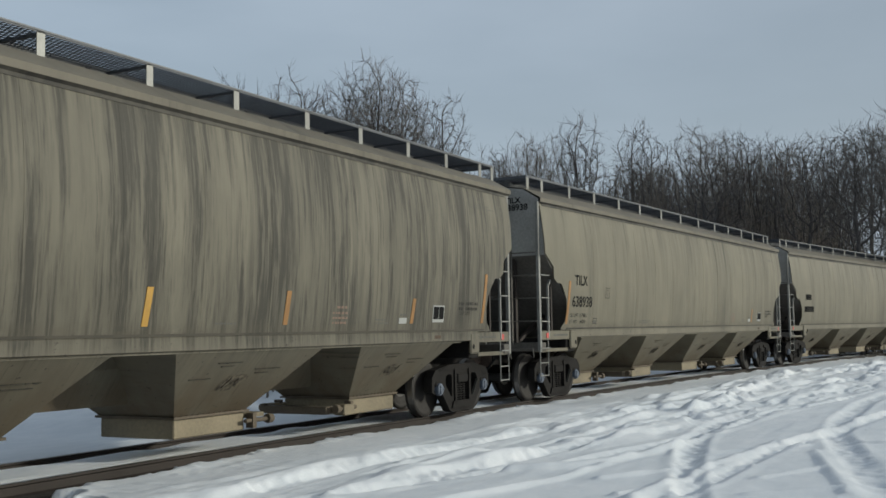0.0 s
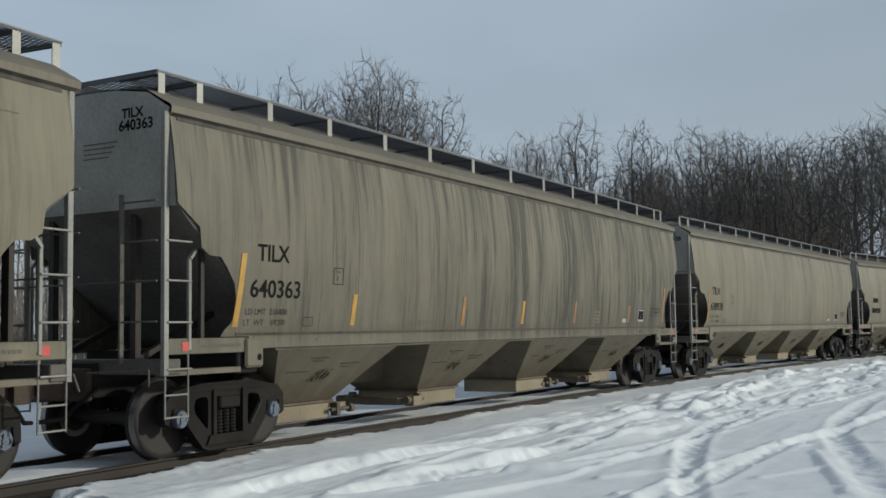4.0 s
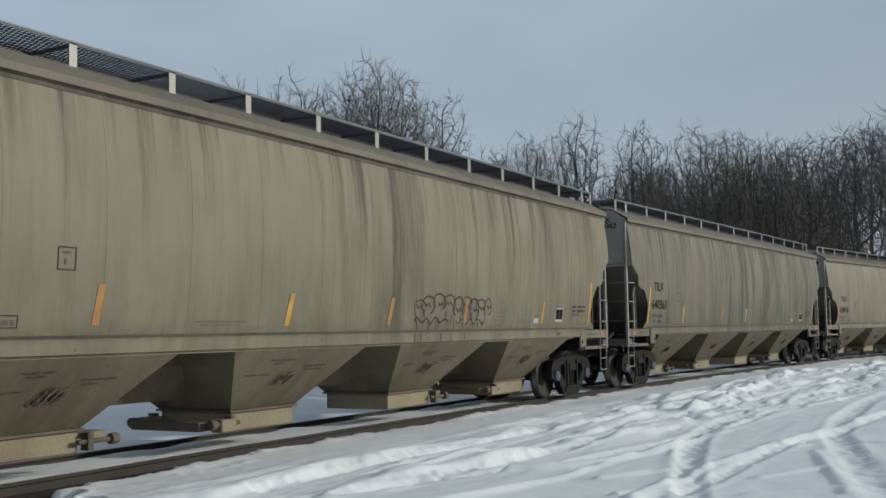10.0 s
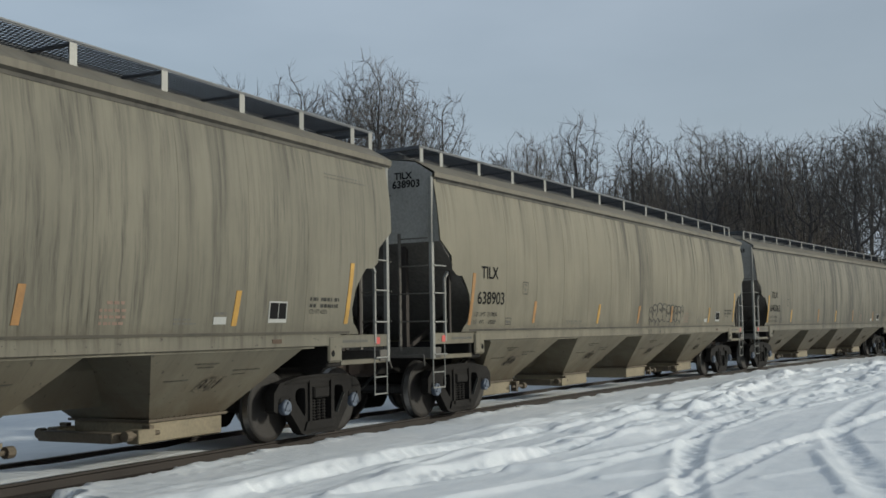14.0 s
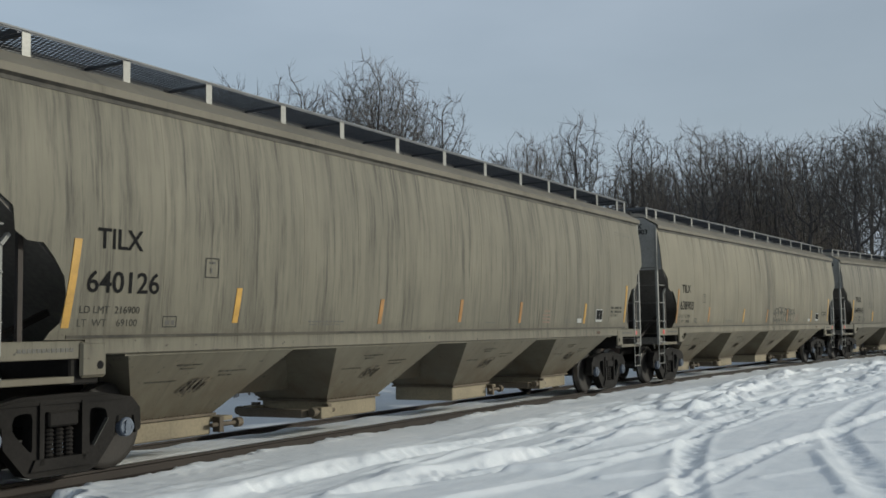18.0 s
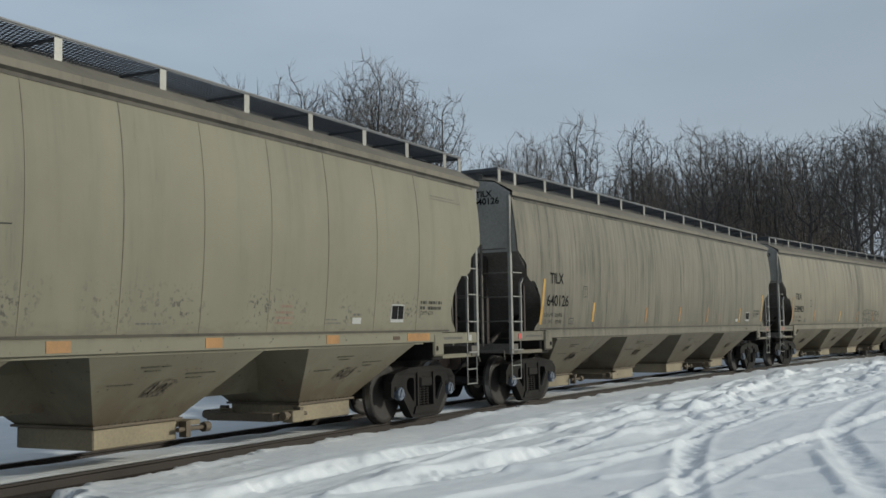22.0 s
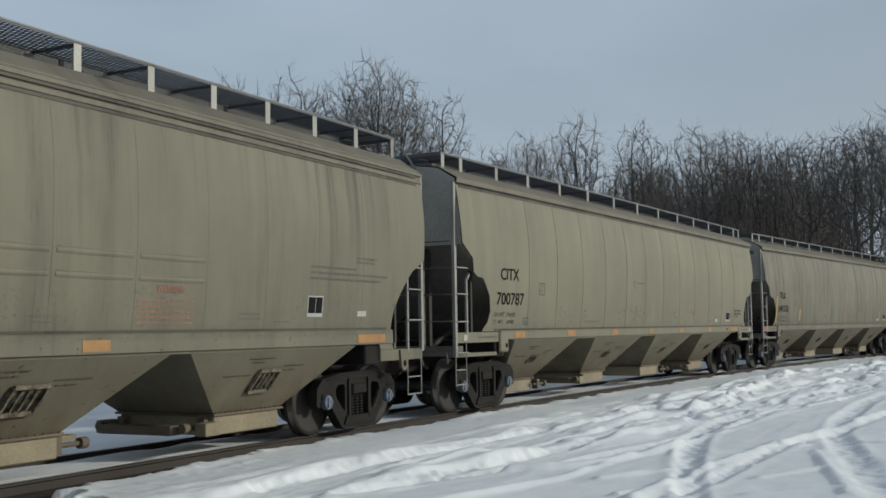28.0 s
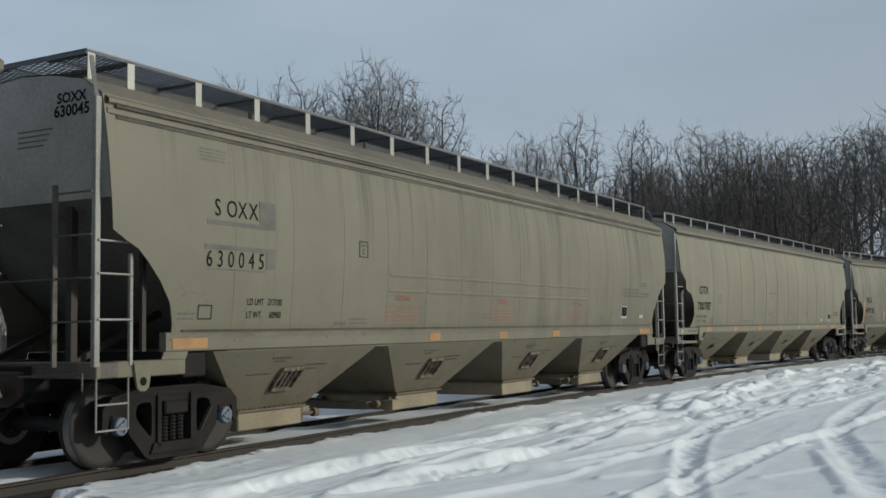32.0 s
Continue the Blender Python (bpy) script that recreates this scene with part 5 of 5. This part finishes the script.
    end_letters(car, "SOXX", "630045")


dress_d(CARS["D"])


# ---- bare trees ----
def crown_skeleton(seed, height, fork, wide, buds, lean, rise, stems, jitter):
    """Limbs that reach for buds scattered through a lumpy crown; returns nodes and their parents."""
    rng = np.random.RandomState(seed)
    d = rng.normal(size=(buds, 3))
    d /= np.linalg.norm(d, axis=1)[:, None]
    lump = 0.86 + 0.08 * np.sin(3.1 * d[:, 0] + 2.3 * d[:, 2] + seed) + 0.08 * np.sin(4.7 * d[:, 1] - 3.3 * d[:, 2] + 2 * seed) + 0.06 * np.sin(7.0 * d[:, 0] + 5.0 * d[:, 1])
    # a crown broader than an egg: flat shoulders, rounded top
    d /= ((np.abs(d[:, 0]) ** 2 + np.abs(d[:, 1]) ** 2) ** 1.5 + np.abs(d[:, 2]) ** 3)[:, None] ** (1 / 3)
    r = rng.rand(buds) ** 0.45 * lump
    half = height * (1 - fork) / 2
    goal = d * r[:, None] * np.array([wide * height, wide * height, half]) + np.array([lean * height, 0, height - half])
    step = 0.0165 * height
    nodes, parent = [], []
    for k in range(stems):
        a = 2 * math.pi * k / stems
        p = np.array([0.02 * height * math.cos(a) * (stems > 1), 0.02 * height * math.sin(a) * (stems > 1), -0.15])
        nodes.append(p)
        parent.append(-1)
        way = np.array([lean * 0.6 + 0.16 * math.cos(a) * (stems > 1), 0.16 * math.sin(a) * (stems > 1), 1.0])
        while p[2] < height * fork * 0.9:
            p = p + (way + rng.normal(size=3) * 0.12) / 1.05 * step
            nodes.append(p)
            parent.append(len(nodes) - 2)
    P = np.array(nodes)
    gap = np.linalg.norm(goal[:, None] - P[None], axis=2)
    near, dist = gap.argmin(1), gap.min(1)
    forks = np.zeros(len(P), int)
    head = np.tile(np.array([lean, 0.0, 1.0]), (len(P), 1))
    for _ in range(170):
        live = dist > 1.25 * step
        goal, near, dist = goal[live], near[live], dist[live]
        if len(goal) == 0:
            break
        pull = np.zeros((len(P), 3))
        np.add.at(pull, near, (goal - P[near]) / np.maximum(dist, 1e-6)[:, None])
        at = np.unique(near)
        at = at[forks[at] < 3]
        if len(at) == 0:
            break
        forks[at] += 1
        forks = np.concatenate([forks, np.zeros(len(at), int)])
        way = pull[at] / np.maximum(np.linalg.norm(pull[at], axis=1), 1e-6)[:, None] + 0.75 * head[at] + rng.normal(size=(len(at), 3)) * jitter + np.array([0, 0, rise])
        way /= np.linalg.norm(way, axis=1)[:, None]
        head = np.vstack([head, way])
        fresh = P[at] + way * step
        o = len(P)
        P = np.vstack([P, fresh])
        parent.extend(at.tolist())
        gap = np.linalg.norm(goal[:, None] - fresh[None], axis=2)
        q, g = gap.argmin(1), gap.min(1)
        closer = g < dist
        near, dist = np.where(closer, q + o, near), np.where(closer, g, dist)
        if len(P) > 3600:
            break
    return P, parent


def tree_geometry(seed, height, fork, wide, buds, lean=0.0, rise=0.12, stems=1, twigs=2, jitter=0.22, stout=0.0105):
    rnd = random.Random(seed)
    P, parent = crown_skeleton(seed, height, fork, wide, buds, lean, rise, stems, jitter)
    n = len(P)
    kids = collections.defaultdict(list)
    for k in range(n):
        if parent[k] >= 0:
            kids[parent[k]].append(k)
    area = np.zeros(n)
    for k in range(n - 1, -1, -1):
        if not kids[k]:
            area[k] = stout ** 2.25
        if parent[k] >= 0:
            area[parent[k]] += area[k]
    rad = area ** (1 / 2.25)
    woods = {"trunk": ([], []), "crown": ([], []), "outer_crown": ([], [])}

    def limb(store, pts, radii, sides):
        verts, faces = woods[store]
        o = len(verts)
        for k, (p, r) in enumerate(zip(pts, radii)):
            d = (pts[min(k + 1, len(pts) - 1)] - pts[max(k - 1, 0)]).normalized()
            u = d.orthogonal().normalized()
            w = d.cross(u)
            for q in range(sides):
                a = 2 * math.pi * q / sides
                verts.append(tuple(p + (u * math.cos(a) + w * math.sin(a)) * r))
        for k in range(len(pts) - 1):
            for q in range(sides):
                a, b = o + k * sides + q, o + k * sides + (q + 1) % sides
                faces.append((a, b, b + sides, a + sides))

    V = [Vector(p) for p in P]
    todo = [k for k in range(n) if parent[k] < 0]
    while todo:
        k = todo.pop()
        chain = [k] if parent[k] < 0 else [parent[k], k]
        while kids[chain[-1]]:
            order = sorted(kids[chain[-1]], key=lambda c: -rad[c])
            todo.extend(order[1:])
            chain.append(order[0])
        lead = rad[chain[1] if parent[k] >= 0 and len(chain) > 1 else chain[0]]
        store = "trunk" if parent[k] < 0 else "crown"
        limb(store, [V[c] for c in chain], [min(rad[c], lead * 1.05) for c in chain], 7 if parent[k] < 0 else 5 if lead > 0.04 else 4 if lead > 0.02 else 3)
    # fine twigs that fork off the thin wood
    for k in range(n):
        if rad[k] > 0.024 or parent[k] < 0:
            continue
        ax = (V[k] - V[parent[k]]).normalized()
        for c in range(twigs + (2 if not kids[k] else 0)):
            side = ax.orthogonal().normalized()
            side.rotate(Matrix.Rotation(rnd.uniform(0, 6.28), 3, ax))
            ang = rnd.uniform(0.35, 0.95)
            d = (ax * math.cos(ang) + side * math.sin(ang) + Vector((0, 0, 0.22))).normalized()
            ln = height * rnd.uniform(0.022, 0.058)
            a = V[k].lerp(V[parent[k]], rnd.random())
            b = a + d * ln * 0.55
            e = b + (d + Vector((rnd.uniform(-0.25, 0.25), rnd.uniform(-0.25, 0.25), rnd.uniform(-0.05, 0.3)))).normalized() * ln * 0.5
            limb("outer_crown", [a, b, e], [0.0068, 0.0056, 0.0025], 3)
    top = max(v[2] for vs, _ in woods.values() for v in vs)
    for vs, _ in woods.values():
        vs[:] = [(x * height / top, y * height / top, z * height / top) for x, y, z in vs]
    return woods


def build_tree(label, *shape, **more):
    g = tree_geometry(*shape, **more)
    t = thing("bare_tree", label, "tree", "bare trees behind the railway")
    part("trunk", g["trunk"], M_BARK, t)
    part("crown", g["crown"], M_BARK, t)
    part("outer_crown", g["outer_crown"], M_TWIG, t)
    return t


def polar(px_angle, dist):
    """A place on the ground: degrees to the right of the camera's axis, metres away."""
    a = YAW - radians(px_angle)
    return dist * math.cos(a), dist * math.sin(a)


def build_woods():
    kinds = [build_tree("bare round-crowned tree with dense fine twigs", 5, 12.0, 0.50, 0.20, 1700, rise=0.05, jitter=0.10, twigs=1, stout=0.0085),
             build_tree("bare forked tree with upswept limbs", 17, 12.0, 0.46, 0.12, 420, rise=0.22, twigs=1, jitter=0.10),
             build_tree("bare tree leaning aside with a thin crown", 23, 12.0, 0.50, 0.13, 300, lean=0.12, rise=0.06, twigs=1, jitter=0.10),
             build_tree("bare many-stemmed bushy tree", 31, 12.0, 0.22, 0.17, 2300, rise=0.35, stems=5, twigs=1, jitter=0.12, stout=0.0085),
             build_tree("slender bare young tree in snow", 47, 12.0, 0.50, 0.115, 170, rise=0.20, twigs=1, jitter=0.07),
             build_tree("bare gnarled old tree with crooked limbs", 61, 12.0, 0.44, 0.22, 1200, rise=0.0, twigs=1, jitter=0.24, stout=0.0105),
             build_tree("bare woodland tree with a narrow crown", 73, 12.0, 0.28, 0.16, 1300, rise=0.12, twigs=1, jitter=0.14),
             build_tree("low bare sapling clump at the wood's edge", 89, 12.0, 0.06, 0.24, 2200, rise=0.25, stems=6, twigs=1, jitter=0.14, stout=0.0085)]
    rnd = random.Random(77)
    right = -64.4
    # kind, degrees, metres away, height, turn
    by_the_line = [(0, -3.3, 48, 14.6, 30), (0, -5.1, 50, 14.1, 200), (0, -2.2, 50, 13.9, 130), (1, -7.7, 48, 14.0, 60), (1, -8.9, 50, 12.6, 170), (1, -6.9, 52, 13.2, 300), (2, -1.75, 47, 12.5, right), (2, -1.5, 49, 10.6, right + 20),
             (4, -11.3, 50, 14.2, 90), (4, -10.3, 51, 12.9, 20), (4, -9.6, 50, 12.4, 220)]
    bushes = [(3, 4.3, 66, 14.2, 20), (3, 2.7, 67, 13.3, 120), (3, 5.7, 65, 13.7, 250), (3, 3.5, 70, 13.6, 300), (3, 1.9, 68, 12.4, 60), (3, 4.9, 70, 14.0, 10),
             (4, 7.35, 60, 14.2, 40), (4, 7.1, 60, 13.2, 190), (1, 7.7, 61, 13.2, 80),
             (4, 10.3, 64, 14.4, 10), (1, 11.2, 64, 13.9, 100), (6, 10.8, 63, 11.9, 50), (7, 10.6, 62, 11.4, 0)]
    old_wood = [(5, 13.9, 58, 12.7, 10), (5, 15.0, 63, 12.9, 140), (6, 16.3, 62, 12.5, 70), (1, 17.5, 60, 12.3, 30), (6, 18.0, 64, 12.3, 200), (5, 19.0, 58, 11.9, 250), (6, 20.3, 61, 11.9, 300), (5, 21.4, 56, 11.9, 40), (0, 22.9, 56, 12.6, 110), (5, 24.2, 58, 13.0, 160)]
    spots = by_the_line + bushes + old_wood
    # taller wood behind, lower growth in front
    for a in np.concatenate([np.arange(9.5, 17, 0.85), np.arange(17.6, 25.5, 1.6)]):
        d = rnd.uniform(66, 84)
        spots.append((rnd.choice((6, 5, 1, 6)), a + rnd.uniform(-0.4, 0.4), d, (0.163 if a < 21 else 0.175) * d + 1.2 + rnd.uniform(-1.2, 0.4), rnd.uniform(0, 360)))
    for a in np.concatenate([np.arange(7.9, 15.5, 0.55), np.arange(15.8, 20.5, 0.9)]):
        d = rnd.uniform(60, 74)
        spots.append((rnd.choice((7, 7, 6)), a + rnd.uniform(-0.3, 0.3), d, 0.125 * d + 1.5 + rnd.uniform(-1.8, 0.3), rnd.uniform(0, 360)))
    for a in np.arange(20.6, 26, 1.2):
        d = rnd.uniform(60, 74)
        spots.append((rnd.choice((6, 4, 1)), a + rnd.uniform(-0.3, 0.3), d, 0.125 * d + 1.5 + rnd.uniform(-1.5, 0.3), rnd.uniform(0, 360)))
    for a in np.arange(6.4, 9.6, 0.8):
        d = rnd.uniform(66, 80)
        spots.append((7, a, d, 0.098 * d + 1.5 + rnd.uniform(-0.6, 0.2), rnd.uniform(0, 360)))
    for a in np.arange(-24, -12, 1.2):
        spots.append((rnd.choice((6, 7, 4, 3)), a + rnd.uniform(-0.5, 0.5), rnd.uniform(40, 56), rnd.uniform(5.5, 8.4), rnd.uniform(0, 360)))
    used = set()
    for k, a, d, h, turn in spots:
        x, y = polar(a, d)
        stand = pose(x, y, float(snow_height(np.array(x), np.array(y))) - 0.05, 0, 0, turn)
        if k in used:
            t = copy_thing(kinds[k], stand)
        else:
            used.add(k)
            t = kinds[k]
            t.matrix_basis = stand
        t.scale = (h / 12, h / 12, h / 12)


build_woods()


def build_brush():
    """Dense leafless thicket under the trees, stem by stem."""
    rnd = random.Random(404)
    verts, faces = [], []

    def stem(x, y, z, h, r):
        lx, ly = rnd.gauss(0, 0.16) * h, rnd.gauss(0, 0.16) * h
        a0 = rnd.uniform(0, 6.28)
        o = len(verts)
        for k in range(4):
            f = k / 3
            cx, cy, cz = x + lx * f ** 1.6, y + ly * f ** 1.6, z + h * f
            for q in range(3):
                a = a0 + 2.094 * q
                verts.append((cx + r * (1 - 0.75 * f) * math.cos(a), cy + r * (1 - 0.75 * f) * math.sin(a), cz))
        for k in range(3):
            for q in range(3):
                faces.append((o + k * 3 + q, o + k * 3 + (q + 1) % 3, o + k * 3 + 3 + (q + 1) % 3, o + k * 3 + 3 + q))
        return lx, ly

    for lo, hi, d0, d1, h0, h1, n in ((1.5, 9, 58, 76, 1.5, 4.6, 300), (9.3, 20.3, 58, 72, 2.0, 9.6, 2000), (20.3, 26, 58, 74, 1.5, 6.0, 200), (-26, -9, 24, 42, 1.2, 3.6, 800), (-9, 2, 50, 60, 2.0, 5.5, 420)):
        for _ in range(n):
            x, y = polar(rnd.uniform(lo, hi), rnd.uniform(d0, d1))
            z = float(snow_height(np.array(x), np.array(y)))
            h = h0 + (h1 - h0) * rnd.random() ** 1.3
            lx, ly = stem(x, y, z, h, 0.022)
            for _ in range(6):
                f = rnd.uniform(0.25, 0.95)
                stem(x + lx * f ** 1.6, y + ly * f ** 1.6, z + h * f, min(2.2, h * rnd.uniform(0.2, 0.45)), 0.012)
    ob = part("thicket", (verts, faces), M_BRUSH)
    tagged(ob, "dense leafless brown thicket at the wood's edge", "brush", kind="stuff")


build_brush()


# ---- motion ----
# distance of the reference car along the track, second by second
RUN = [(0, -32.7), (3, -25.17), (5.5, -18.51), (6, -17.19), (7, -14.55), (8, -11.88), (9, -9.16), (10, -6.51), (11, -3.69), (12, -0.81), (13, 2.01), (14, 4.96), (14.5, 6.45), (16.5, 12.31), (17, 13.74), (18, 16.8), (19, 19.8), (20, 22.92), (21, 26.03), (22, 29.09), (23, 32.22), (24, 35.38), (25, 38.56), (25.5, 40.14), (27.5, 46.48), (28, 48.06), (29, 51.19), (30, 54.31), (31, 57.48), (32, 60.63)]


def run_at(t):
    """Smooth distance at t: a cubic through the neighbouring rows."""
    ts = [a for a, _ in RUN]
    i = max(0, min(len(RUN) - 2, int(np.searchsorted(ts, t, side="right")) - 1))

    def slope(k):
        a, b = RUN[max(0, k - 1)], RUN[min(len(RUN) - 1, k + 1)]
        return (b[1] - a[1]) / (b[0] - a[0])
    (t0, s0), (t1, s1) = RUN[i], RUN[i + 1]
    h = t1 - t0
    f = (t - t0) / h
    return (2 * f ** 3 - 3 * f ** 2 + 1) * s0 + (f ** 3 - 2 * f ** 2 + f) * h * slope(i) + (-2 * f ** 3 + 3 * f ** 2) * s1 + (f ** 3 - f ** 2) * h * slope(i + 1)


def car_pose(s):
    ax, ay, _ = on_track(s - TC)
    bx, by, _ = on_track(s + TC)
    return pose((ax + bx) / 2, (ay + by) / 2, 0, 0, 0, math.degrees(math.atan2(by - ay, bx - ax)))


def motions():
    car_times = [k * 0.5 for k in range(65)]
    spin_times = [k * 0.2 for k in range(161)]
    turns = [(t, (run_at(t) - run_at(0)) / WHEEL_R) for t in spin_times]
    for key, car in CARS.items():
        walk(car, [(t, car_pose(run_at(t) + OFF[key] + SHIFT)) for t in car_times])
        for o in car.children:
            if o.name.startswith("wheelset"):
                at = o.matrix_basis.translation.copy()
                walk(o, [(t, Matrix.Translation(at) @ Matrix.Rotation(a, 4, "Y")) for t, a in turns])


motions()
